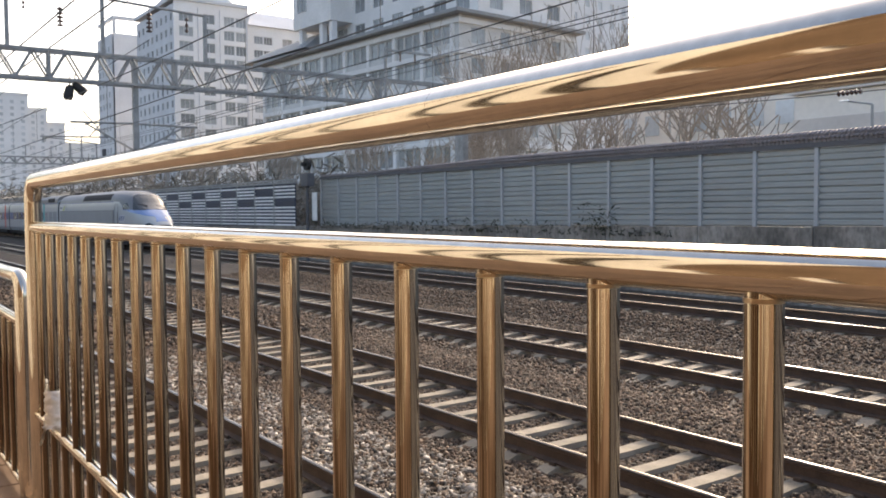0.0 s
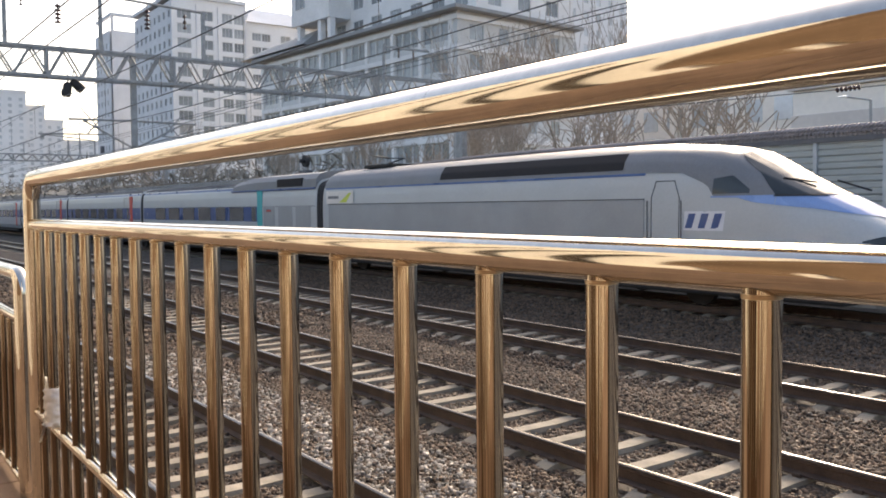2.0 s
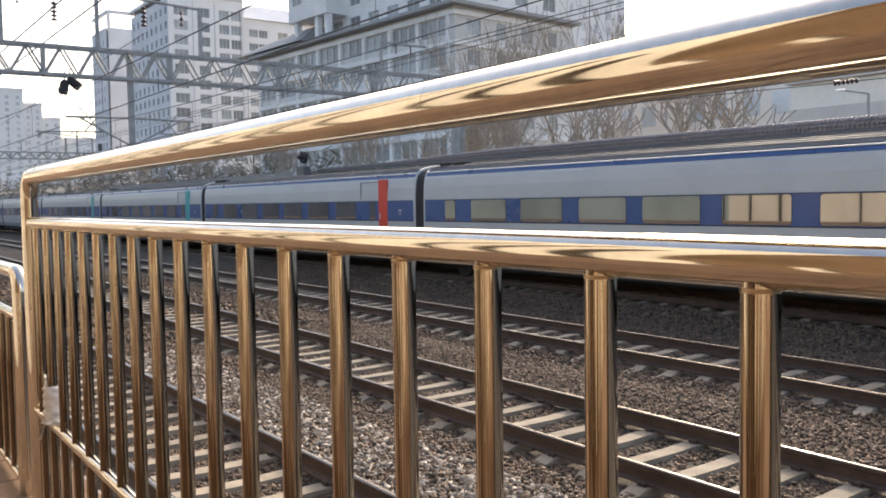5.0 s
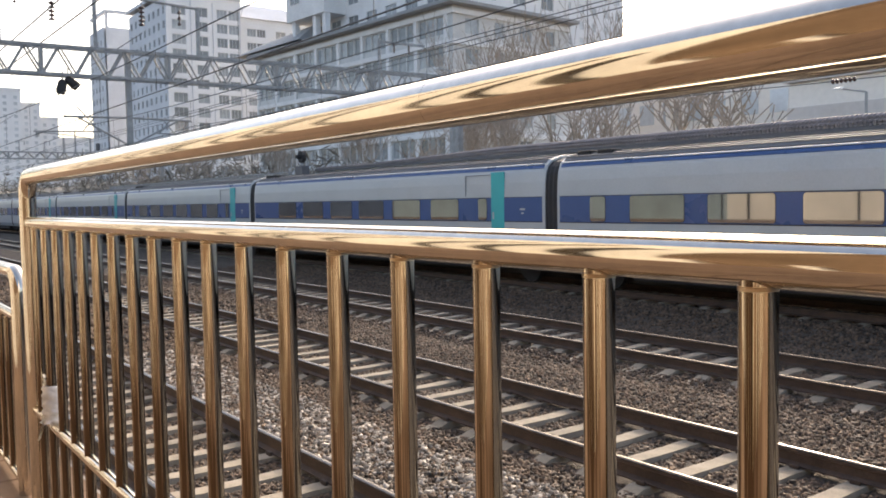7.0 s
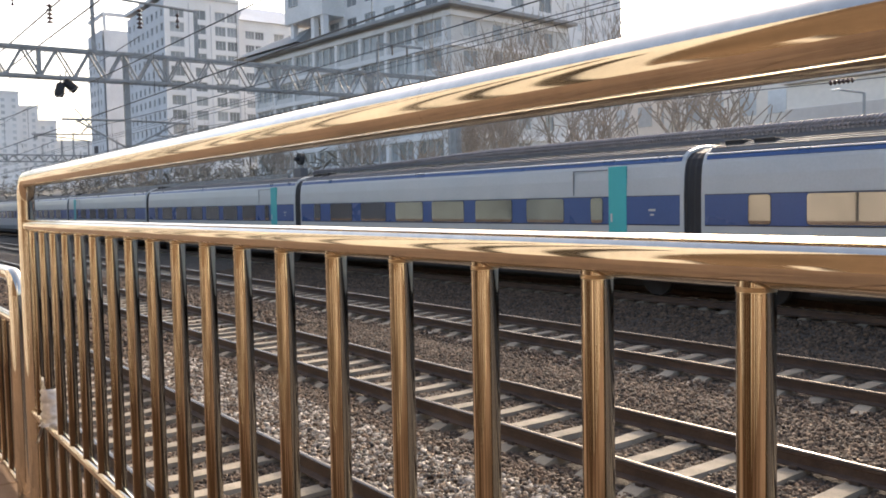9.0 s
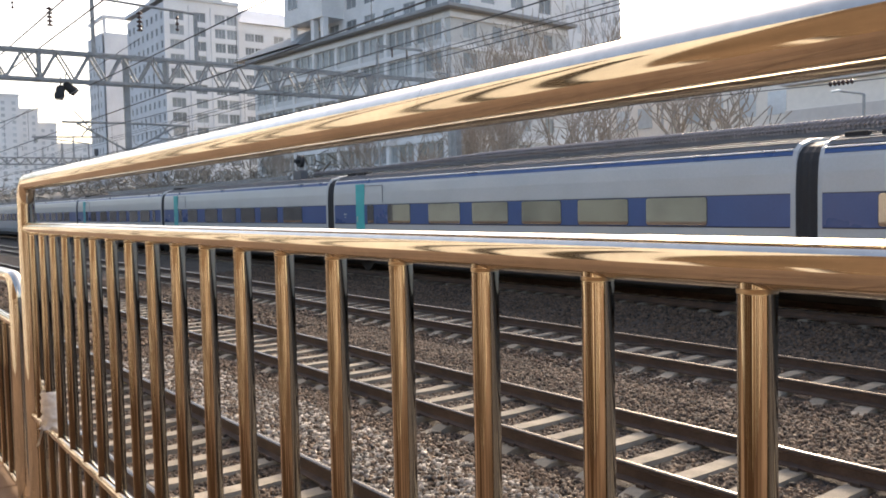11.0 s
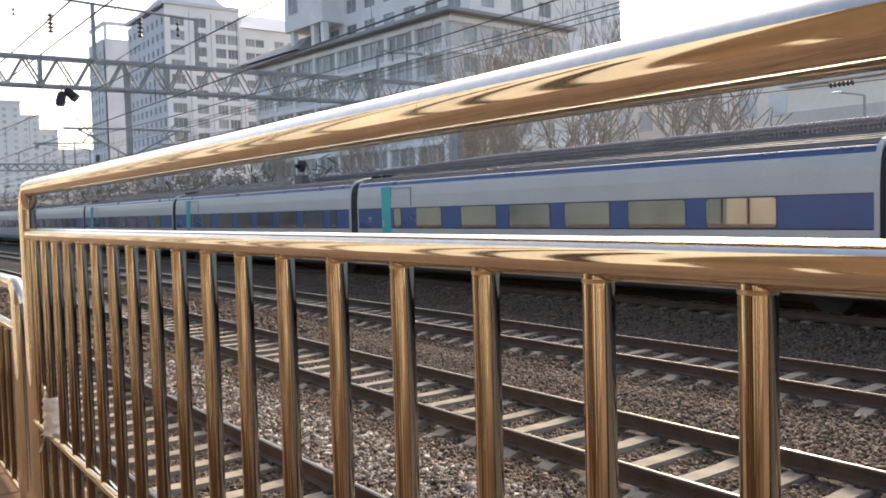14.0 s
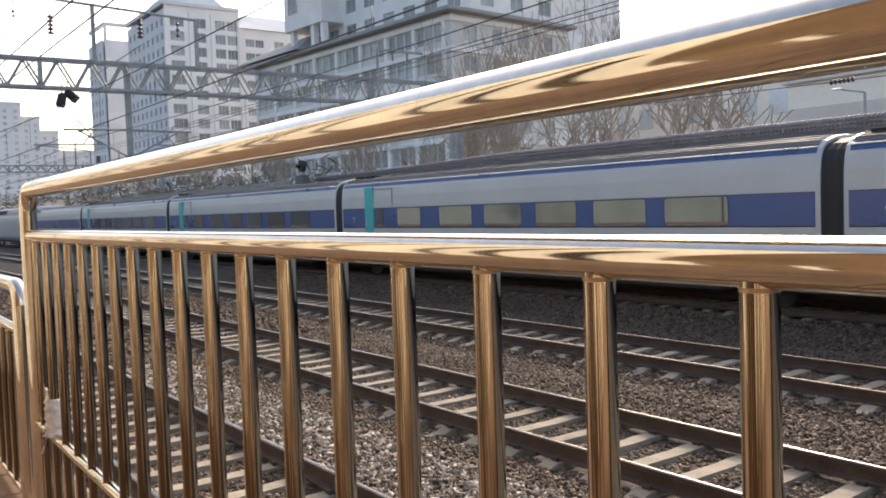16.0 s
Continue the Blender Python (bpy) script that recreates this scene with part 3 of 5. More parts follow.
def build_gantry(X, y0, y1, zb, zt):
    th = empty("gantry", X, 13.5, zb)
    T = lambda dx, y, z: (dx, y - 13.5, z - zb)
    for dx in (-0.35, 0.35):
        for z in (zb, zt):
            bm = boxes((dx - 0.07, dx + 0.07, y0 - 13.5, y1 - 13.5, z - zb - 0.07, z - zb + 0.07))
            part("chord", bm, DARK_STEEL, th)
    step = 1.55
    n = int((y1 - y0) / step)
    for dx in (-0.35, 0.35):
        for i in range(n):
            ya = y0 + i * step
            bm = bmesh.new()
            beam(bm, T(dx, ya, zb), T(dx, ya + step / 2, zt), 0.055)
            beam(bm, T(dx, ya + step / 2, zt), T(dx, ya + step, zb), 0.055)
            part("lattice_bar", bm, DARK_STEEL, th)
    for i in range(0, n, 4):
        ya = y0 + i * step
        part("frame_post", boxes((-0.38, 0.38, ya - 13.6, ya - 13.48, -0.05, zt - zb + 0.05)), DARK_STEEL, th)
    for yc in (y0 - 0.2, y1 + 0.2):
        part("column", boxes((-0.42, 0.42, yc - 13.5 - 0.2, yc - 13.5 + 0.2, -zb - 0.4, zt - zb + 0.1), bevel=0.02), DARK_STEEL, th)
    th.rotation_euler = (0, 0, radians(-2.5))
    tagged(th, "grey lattice steel gantry spanning the tracks", "gantry", "gantries over the tracks")
    return th, T


GX = -46.0
gantry, T = build_gantry(GX, -3.0, 34.0, 9.05, 10.44)
# drop post with two cantilevers
part("drop_post", boxes((-0.14, 0.14, -0.14, 0.14, -3.9, 1.45), bevel=0.02), DARK_STEEL, gantry)
for s in (-1, 1):
    bm = tube([T(0, 13.5, 7.06), T(0, 13.5 + s * 3.2, 7.02)], 0.06, 8)
    tube([T(0, 13.5, 5.6), T(0, 13.5 + s * 2.5, 6.98)], 0.05, 8, bm)
    tube([T(0, 13.5 + s * 1.5, 6.3), T(0, 13.5 + s * 2.6, 7.6)], 0.035, 8, bm)
    tube([T(0, 13.5 + s * 1.7, 7.05), T(0, 13.5 + s * 2.3, 6.32)], 0.035, 8, bm)
    tube([T(0, 13.5 + s * 1.4, 6.31), T(0, 13.5 + s * 4.6, 6.23)], 0.04, 8, bm)
    tube([T(0, 13.5 + s * 4.45, 6.25), T(0, 13.5 + s * 4.45, 5.95)], 0.06, 8, bm)
    part("cantilever", bm, DARK_STEEL, gantry)
# masts above the beam
for y, top in ((11.95, 13.35), (17.25, 13.1), (7.55, 13.8)):
    part("top_mast", boxes((-0.08, 0.08, y - 13.5 - 0.09, y - 13.5 + 0.09, 1.4, top - 9.05)), DARK_STEEL, gantry)
part("top_arm", tube([T(0, 7.4, 13.6), T(0, 17.4, 13.05)], 0.07, 8), DARK_STEEL, gantry)


def insulator(x, y, z, n=5, r=0.16, h=0.22, axis="z", hang=0.3):
    th = empty("insulator", x, y, z)
    prof = []
    for i in range(n):
        prof += [(min(0.045, r * 0.3), -i * h), (r, -i * h - h * 0.45), (r * 0.9, -i * h - h * 0.6), (min(0.045, r * 0.3), -i * h - h * 0.7)]
    bm = loft([[(q * math.cos(a), q * math.sin(a), w) for a in (2 * math.pi * j / 12 for j in range(12))] for q, w in prof])
    bm2 = tube([(0, 0, hang), (0, 0, 0.0)], 0.025, 6)
    if axis == "x":
        bm.transform(Matrix.Rotation(radians(-90), 4, 'Y'))
        bm2.transform(Matrix.Rotation(radians(-90), 4, 'Y'))
    part("insulator_body", bm, PORCELAIN, th, smooth=True)
    part("hanger", bm2, DARK_STEEL, th)
    return tagged(th, "brown ribbed insulator on the overhead line", "insulator", "insulators")


insulator(GX, 14.3, 12.9)
insulator(GX, 16.3, 12.9, 3, 0.10, 0.3)
insulator(GX, 9.92, 12.62, 5, 0.17, 0.20, hang=0.85)
insulator(GX, 8.27, 12.72, 2, 0.08, 0.22, hang=0.85)


def floodlight(x, y, z, lean):
    th = empty("floodlight", x, y, z)
    part("arm", tube([(0, 0, 0.55), (0, 0, 0.1)], 0.035, 8), DARK_STEEL, th)
    bm = tube([(0, 0, 0.12), (0, 0, 0.0), (0, 0, -0.45), (0, 0, -0.6)], [0.10, 0.21, 0.24, 0.20], 16)
    bm.transform(Matrix.Rotation(radians(lean), 4, 'X'))
    part("lamp_housing", bm, BLACK, th, smooth=True)
    tagged(th, "dark floodlight hanging under the gantry", "floodlight", "floodlights")


floodlight(GX, 10.30, 8.70, -12)
floodlight(GX, 10.55, 8.85, 50)
far_gantry, T2 = build_gantry(-130.0, -3.0, 42.0, 9.29, 10.2)
for y, top in ((30.3, 13.4), (28.8, 12.3), (32.3, 12.3), (36.2, 12.6)):
    part("top_mast", boxes((-0.09, 0.09, y - 13.59, y - 13.41, 0.88, top - 9.29)), DARK_STEEL, far_gantry)
for y in (23.4, 26.6):
    bm = tube([T2(0, y - 0.3, 10.1), T2(0, y - 0.3, 11.7), T2(0, y + 0.35, 11.7), T2(0, y + 0.35, 11.2)], 0.07, 6)
    part("top_bracket", bm, DARK_STEEL, far_gantry)
part("top_arm", tube([T2(0, 25.4, 13.0), T2(0, 28.5, 12.75), T2(0, 32.4, 12.3)], 0.08, 8), DARK_STEEL, far_gantry)
part("top_arm", tube([T2(0, 25.6, 12.95), T2(0, 25.6, 12.4)], 0.10, 8), DARK_STEEL, far_gantry)
part("switch_box", boxes((-0.2, 0.2, 19.6, 20.1, 1.3, 2.3), bevel=0.03), GUTTER, far_gantry)
part("box_post", boxes((-0.06, 0.06, 19.8, 19.9, 0.88, 1.3)), DARK_STEEL, far_gantry)


def wire(name, pts, r=0.012, label="thin dark overhead wire along the tracks"):
    return tagged(part(name, tube(pts, r, 6), WIRE), label, "wire", "overhead wires")


def catenary(yc, zc, x_end=40):
    """Contact wire, sagging carrier wire and droppers over one track."""
    wire("contact_wire", [(x, yc, zc) for x in (-220, -46, x_end)], 0.014)
    pts = []
    for k in range(-4, 3):
        for i in range(10):
            u = i / 10
            pts.append((-46 + (k + u) * 50, yc, zc + 1.35 - 1.4 * u * (1 - u)))
    wire("carrier_wire", [q for q in pts if q[0] < x_end], 0.014)
    for q in pts:
        if q[0] < x_end and abs(q[0] + 46) > 0.1 and q[0] > -60:
            tagged(part("dropper", tube([(q[0], yc, zc), q], 0.006, 5), WIRE), "thin dropper between two overhead wires", "wire", "droppers")


catenary(6.83, 5.2)
catenary(11.30, 5.2)
catenary(16.85, 5.4)
for z, y in ((9.0, 22.0), (9.25, 22.3), (8.7, 21.7)):
    wire("feeder_wire", [(x, y, z) for x in (-230, -46, 40)], 0.016)
for a, b in (((-230, 12.5, 10.8), (40, 10.6, 12.0)), ((-46, 11.9, 13.3), (40, 9.0, 12.2)), ((-46, 14.3, 11.5), (-200, 18, 10.0)), ((-46, 9.3, 12.6), (-230, 5, 14))):
    wire("feeder_wire", [a, b], 0.018)
for y, z in ((9.95, 11.05), (8.95, 11.40)):
    wire("feeder_wire", [(x, y, z) for x in (-230, -46, 40)], 0.038)
stay = wire("stay_wire", [(-46, 13.5, 5.35), (-30, 14.0, 4.95), (-7.97, 14.0, 4.35), (30, 14.0, 3.6)], 0.008)
ins = insulator(-7.97, 14.0, 4.35, 6, 0.05, 0.075, "x")
for o in list(ins.children):
    if o.name.startswith("insulator_body"):
        o.data.transform(Matrix.Translation((-7.97, 14.0, 4.35)))
        o.parent = stay
    else:
        bpy.data.objects.remove(o)
bpy.data.objects.remove(ins)


def line_bracket():
    th = empty("line_bracket", -41.4, 26.0, -0.5)
    part("bracket_post", tube([(0, 0, 0), (0, 0, 12.1)], 0.09, 10), DARK_STEEL, th)
    part("bracket_arm", boxes((-0.06, 0.06, -0.1, 3.1, 11.9, 12.02)), DARK_STEEL, th)
    for y in (1.0, 2.0):
        part("hanger", tube([(0, y, 11.9), (0, y, 11.4)], 0.05, 8), PORCELAIN, th)
    tagged(th, "slim steel post with an arm for overhead wires", "line post")


line_bracket()

# ---- train ----
TRACK_Y, TRACK_Z = 16.852, 0.17
SIDE = 1.452
HALF = [(1.30, 0.62), (1.44, 0.95), (1.45, 1.30), (1.45, 2.40), (1.435, 2.75), (1.40, 3.02), (1.33, 3.20), (1.18, 3.33), (0.85, 3.43), (0.4, 3.47)]


def section(x, w=1.0, h=1.0, half=HALF, z0=0.62):
    right = [(x, -y * w, z0 + (z - z0) * h) for y, z in half]
    return right + [(x, y * w, z0 + (z - z0) * h) for y, z in half[::-1]]


def bogie(th, x):
    bm = boxes((x - 1.75, x + 1.75, -1.12, -0.98, 0.35, 0.62), (x - 1.75, x + 1.75, 0.98, 1.12, 0.35, 0.62), (x - 0.3, x + 0.3, -1.1, 1.1, 0.4, 0.75), bevel=0.02)
    o = part("bogie_frame", bm, CAR_DARK, th)
    for dx in (-1.5, 1.5):
        for s in (-1, 1):
            bm = tube([(x + dx, s * 0.68, 0.47), (x + dx, s * 0.82, 0.47)], 0.46, 20)
            part("wheel", bm, CAR_DARK, o)


def gap_bellows(th, x):
    bm = bmesh.new()
    loft([section(x + d, 0.965 if i % 2 else 0.985, 0.975) for i, d in enumerate((-0.24, -0.16, -0.08, 0, 0.08, 0.16, 0.24))], bm)
    part("gangway_bellows", bm, BLACK, th, "black rubber gangway bellows")


def strip(th, name, x0, x1, z0, z1, material, off=0.004, both=True, label=""):
    sides = (-1, 1) if both else (-1,)
    for s in sides:
        y = s * (SIDE + off)
        part(name, boxes((x0, x1, min(y, y - s * 0.02), max(y, y - s * 0.02), z0, z1)), material, th, label)


def window(th, x0, x1, z0=1.725, z1=2.325):
    f = part("window", rounded_panel(x0 - 0.014, x1 + 0.014, z0 - 0.012, z1 + 0.012, -SIDE - 0.010, 0.02, 0.075), CAR_BAND_EDGE, th)
    part("pane", rounded_panel(x0, x1, z0, z1, -SIDE - 0.014, 0.012, 0.065), CAR_GLASS, f)


def passenger_car(length, door_front, door_mat, wins, small, name="passenger_car", label=""):
    """A trailer; its frame of reference is its front end, and it reaches back along -x."""
    th = empty(name)
    g = 0.23
    xs = [-g, -g - 0.08, -length + g + 0.08, -length + g]
    sc = [0.992, 1.0, 1.0, 0.992]
    bm = loft([section(x, k, 1 - (1 - k) * 0.5) for x, k in zip(xs, sc)])
    part("body", bm, CAR_WHITE, th)
    part("roof", loft([[(x, y, z) for y, z in ((-1.36, 3.155), (-1.20, 3.336), (-0.85, 3.437), (-0.4, 3.477), (0.4, 3.477), (0.85, 3.437), (1.20, 3.336), (1.36, 3.155), (1.0, 3.15), (-1.0, 3.15))] for x in (-g - 0.1, -length + g + 0.1)]), TRAILER_ROOF, th)
    for y, z in ((-1.285, 3.25), (-1.20, 3.345), (-1.04, 3.39), (-0.86, 3.443)):
        part("roof_rib", tube([(-g - 0.1, y, z), (-length + g + 0.1, y, z)], 0.012, 5), CAR_LINE, th)
    # the roof edge's highlight, shaped as a bright thin tube
    part("roof_edge", tube([(-g - 0.1, -1.352, 3.205), (-length + g + 0.1, -1.352, 3.205)], 0.021, 10), ROOF_GLINT, th, "bright strip added for the highlight on the roof edge", smooth=True)
    part("cantrail_stripe", loft([[(x, y, z) for y, z in ((-1.385, 3.10), (-1.345, 3.20), (-1.30, 3.19), (-1.35, 3.08))] for x in (-g - 0.1, -length + g + 0.1)]), CAR_BLUE, th, "blue stripe under the roof edge")
    strip(th, "window_band", -length + g + 0.1, -g - 0.1, 1.70, 2.34, CAR_BLUE, 0.004, label="dark blue window band")
    strip(th, "sill_line", -length + g + 0.1, -g - 0.1, 1.678, 1.70, GRILLE, 0.003)
    strip(th, "band_top_line", -length + g + 0.1, -g - 0.1, 2.34, 2.358, CAR_BAND_EDGE, 0.003)
    flip = (lambda a, b: (-b, -a)) if door_front else (lambda a, b: (-length + a, -length + b))
    a, b = flip(1.86, 2.42)
    d = part("door", boxes((a, b, -SIDE - 0.012, -SIDE + 0.03, 0.85, 3.06), bevel=0.01), door_mat, th)
    part("door_handle", boxes((a + 0.08, a + 0.13, -SIDE - 0.03, -SIDE - 0.012, 1.75, 1.95)), CAR_WHITE, d)
    part("door_pocket_line", boxes((flip(2.46, 3.6)[0], flip(2.46, 3.6)[1], -SIDE - 0.004, -SIDE + 0.01, 2.98, 3.0), (flip(3.58, 3.61)[0], flip(3.58, 3.61)[1], -SIDE - 0.004, -SIDE + 0.01, 2.4, 3.0)), CAR_ROOF, th)
    for a, b in small:
        window(th, *flip(a, b))
    for a, b in wins:
        window(th, *flip(a, b))
    # stencilled marks as plain bars
    a, b = flip(1.0, 1.2)
    part("marking", boxes((a, b, -SIDE - 0.008, -SIDE, 2.0, 2.05), (a + 0.05, b - 0.05, -SIDE - 0.008, -SIDE, 1.9, 1.94)), CAR_WHITE, th)
    for a, b in ((0.5, 0.95), (1.2, 1.68)):
        part("roof_gear", boxes((-length + a, -length + b, -0.98, -0.6, 3.36, 3.50), bevel=0.02), CAR_DARK, th)
    # the last, narrow box is added to stop light passing under the car
    part("underframe", boxes((-length + 2.6, -2.6, -1.25, 1.25, 0.32, 0.75), (-length + 0.4, -0.4, -1.15, 1.15, 0.55, 0.7), (-length - 0.2, 0.2, -0.45, 0.45, 0.14, 0.60), bevel=0.03), CAR_DARK, th)
    gap_bellows(th, -length)
    bogie(th, -length)
    return tagged(th, label, "train car", "cars of the train")


WINS = [(3.95, 5.35), (5.95, 7.55), (8.1, 9.7), (10.2, 11.75), (12.35, 13.95), (14.57, 16.12)]
WINS_REAR = [(3.92, 5.24), (6.26, 7.85), (8.44, 10.02), (10.60, 12.1), (12.7, 14.33), (14.88, 16.53)]


def power_car():
    """The driving car: from x = 0.3 at its coupled end to the nose at 22.05."""
    th = empty("power_car")
    st = [(0.30, 1.0, 3.60), (0.4, 1.0, 3.66), (8, 1.0, 3.70), (13.0, 1.0, 3.72), (15.0, 1.0, 3.71), (16.0, 0.99, 3.68), (17.0, 0.97, 3.60), (17.5, 0.955, 3.53), (18.0, 0.935, 3.40), (18.5, 0.91, 3.14), (19.0, 0.88, 2.86), (19.5, 0.845, 2.62), (20.0, 0.80, 2.40), (20.4, 0.76, 2.22), (20.8, 0.71, 2.01), (21.2, 0.65, 1.79), (21.55, 0.57, 1.58), (21.77, 0.49, 1.41), (21.90, 0.38, 1.25), (21.95, 0.25, 1.12)]
    hp0 = [(1.28, 0.0), (1.44, 0.10), (1.452, 0.22), (1.452, 0.45), (1.448, 0.60), (1.43, 0.70), (1.39, 0.78), (1.31, 0.86), (1.14, 0.93), (0.85, 0.975), (0.45, 1.0)]
    hp = [(float(np.interp(t, [q[1] for q in hp0], [q[0] for q in hp0])), float(t)) for t in np.linspace(0, 1, 34)]
    secs = []
    for x, w, top in st:
        z0 = 0.55 + max(0, (x - 20)) * 0.1
        nose = min(1, max(0, (x - 16.5) / 5))
        half = [((y * w) * (1 - 0.25 * nose * t), z0 + (top - z0) * t) for y, t in hp]
        secs.append([(x, -y, z) for y, z in half] + [(x, y, z) for y, z in half[::-1]])
    # a finer skin between the stations
    fine = []
    for a, b in zip(secs, secs[1:]):
        m = 7 if a[0][0] > 15 else 2
        for i in range(m):
            fine.append([tuple(Vector(p).lerp(Vector(q), i / m)) for p, q in zip(a, b)])
    fine.append(secs[-1])
    bm = loft(fine)
    part("body", bm, CAR_WHITE, th, smooth=True)

    def skin(x, t, off):
        w, top = (float(np.interp(x, [q[0] for q in st], [q[i] for q in st])) for i in (1, 2))
        z0 = 0.55 + max(0, x - 20) * 0.1
        nose = min(1, max(0, (x - 16.5) / 5))
        y = float(np.interp(t, [q[1] for q in hp0], [q[0] for q in hp0])) * w * (1 - 0.25 * nose * t)
        return y + off * (1.2 - t), z0 + (top - z0) * t + off * t

    def height_at(x, z):
        top = float(np.interp(x, [q[0] for q in st], [q[2] for q in st]))
        z0 = 0.55 + max(0, x - 20) * 0.1
        return min(0.995, max(0.02, (z - z0) / (top - z0)))

    def cover(name, xs, low, material, off, label="", high=None):
        """A fitted skin over the body: from the height low(x) over the crown to the other side, or up to high(x)."""
        for s in ((0,) if high is None else (-1, 1)):
            rows = []
            for x in xs:
                ta = height_at(x, low(x))
                tb = 1.0 if high is None else height_at(x, high(x))
                side = [(skin(x, ta + (tb - ta) * i / 12, off)) for i in range(13)]
                rows.append([(x, -y, z) for y, z in side] + [(x, y, z) for y, z in side[::-1]] if s == 0 else [(x, s * y, z) for y, z in side])
            part(name, loft(rows, closed=False, cap=False), material, th, label, smooth=True)
    grid = lambda a, b, n: [a + (b - a) * i / n for i in range(n + 1)]
    line = lambda *pts: (lambda x: float(np.interp(x, [p[0] for p in pts], [p[1] for p in pts])))
    cover("roof_cover", grid(0.32, 19.04, 140), line((0, 2.98), (16.2, 2.98), (16.9, 2.95), (17.56, 2.67), (17.62, 2.42), (19.1, 2.43)), CAR_ROOF, 0.016, "grey roof cover running down to the cab")
    cover("windscreen", grid(17.95, 19.93, 60), line((17.95, 3.38), (18.2, 3.17), (18.6, 2.90), (19.03, 2.43), (20.1, 2.42)), WINDSCREEN, 0.026, "dark raked windscreen")
    cover("cab_window", grid(17.68, 18.5, 16), lambda x: 2.48, WINDSCREEN, 0.022, "small dark side window of the cab", high=line((17.68, 2.80), (18.1, 2.86), (18.5, 2.56)))
    hood = line((17.64, 2.40), (18.25, 2.39), (18.6, 2.29), (19.1, 2.23), (19.84, 2.15), (20.85, 1.99), (21.35, 1.68))
    cover("nose_hood", grid(19.045, 21.35, 50), hood, CAR_LIGHT_BLUE, 0.014, "light blue nose hood")
    cover("cheek_panel", grid(17.64, 19.04, 20), hood, CAR_LIGHT_BLUE, 0.018, "light blue cheek below the windscreen", high=lambda x: 2.435)
    cover("cowl", grid(19.0, 19.88, 24), lambda x: 2.395, BLACK, 0.030, "black cowl under the windscreen", high=lambda x: 2.435)
    cover("headlight", grid(20.75, 21.5, 14), line((20.75, 1.50), (21.5, 1.40)), WINDSCREEN, 0.014, "dark sunk headlight", high=line((20.75, 1.53), (21.1, 1.63), (21.5, 1.50)))
    crest = lambda x: float(np.interp(x, [q[0] for q in st], [q[2] for q in st]))
    cover("coupler_hatch", grid(21.66, 21.89, 8), lambda x: crest(x) - 0.16, GRILLE, 0.014, "dark oval coupler hatch")
    cover("cantrail_stripe", grid(0.45, 15.9, 40), lambda x: 2.925, CAR_BLUE, 0.022, "blue stripe below the roof fairing", high=lambda x: 2.98)
    cover("roof_grille", grid(7.75, 15.2, 40), lambda x: 3.07, GRILLE, 0.026, "long dark roof side grille", high=lambda x: 3.47)
    part("side_panel", boxes((0.75, 15.9, -SIDE - 0.008, -SIDE + 0.03, 0.95, 2.38), bevel=0.004), CAR_GREY, th, "flat grey side panel")
    part("panel_trim", boxes((0.75, 15.9, -SIDE - 0.012, -SIDE + 0.02, 2.385, 2.41)), CAR_LINE, th)
    for x in (16.02, 16.98):
        part("handrail", tube([(x, -SIDE - 0.03, 0.95), (x, -SIDE - 0.03, 2.36)], 0.013, 6), CAR_LINE, th)
    bm = bmesh.new()
    for p, q in (((16.10, 0.9), (16.10, 2.42)), ((16.10, 2.42), (16.22, 2.80)), ((16.22, 2.80), (16.72, 2.80)), ((16.72, 2.80), (16.86, 2.42)), ((16.86, 2.42), (16.86, 0.9))):
        pts = []
        for i in range(7):
            x, z = p[0] + (q[0] - p[0]) * i / 6, p[1] + (q[1] - p[1]) * i / 6
            pts.append((x, -skin(x, height_at(x, z), 0.004)[0], z))
        tube(pts, 0.009, 5, bm)
    part("door_line", bm, CAR_LINE, th, "dark outline of the cab door")
    part("emblem_plate", loft([[(x, -skin(x, height_at(x, z), 0.006)[0], z) for x, z in ((16.98, 1.70), (17.95, 1.70), (18.0, 2.12), (17.0, 2.12))], [(x, -skin(x, height_at(x, z), -0.02)[0], z) for x, z in ((16.98, 1.70), (17.95, 1.70), (18.0, 2.12), (17.0, 2.12))]]), APT_GREY, th, "pale patch behind the emblem")
    # emblem as plain slanted shapes
    bm = bmesh.new()
    for i in range(3):
        x = 17.02 + i * 0.32
        ya, yb = (-skin(v, height_at(v, 1.9), 0.012)[0] for v in (x, x + 0.27))
        loft([[(x, ya + y, 1.75), (x + 0.17, ya + (yb - ya) * 0.63 + y, 1.75), (x + 0.27, yb + y, 2.07), (x + 0.10, ya + (yb - ya) * 0.37 + y, 2.07)] for y in (0, 0.08)], bm)
    part("emblem", bm, CAR_BLUE, th, "dark blue slanted emblem shapes")
    # banner by the coupled end
    b = part("banner", boxes((0.60, 2.6, -SIDE - 0.02, -SIDE - 0.010, 2.42, 2.88), bevel=0.003), PLASTIC, th, "white banner with a yellow green sweep")
    bm = bmesh.new()
    loft([[(1.6, -SIDE - 0.024 + y, 2.46), (2.1, -SIDE - 0.024 + y, 2.46), (2.48, -SIDE - 0.024 + y, 2.80), (2.3, -SIDE - 0.024 + y, 2.80)] for y in (0, 0.003)], bm)
    part("sweep", bm, BANNER_Y, b)
    part("lettering_bar", boxes((0.75, 1.55, -SIDE - 0.024, -SIDE - 0.019, 2.60, 2.70)), CAR_ROOF, b)
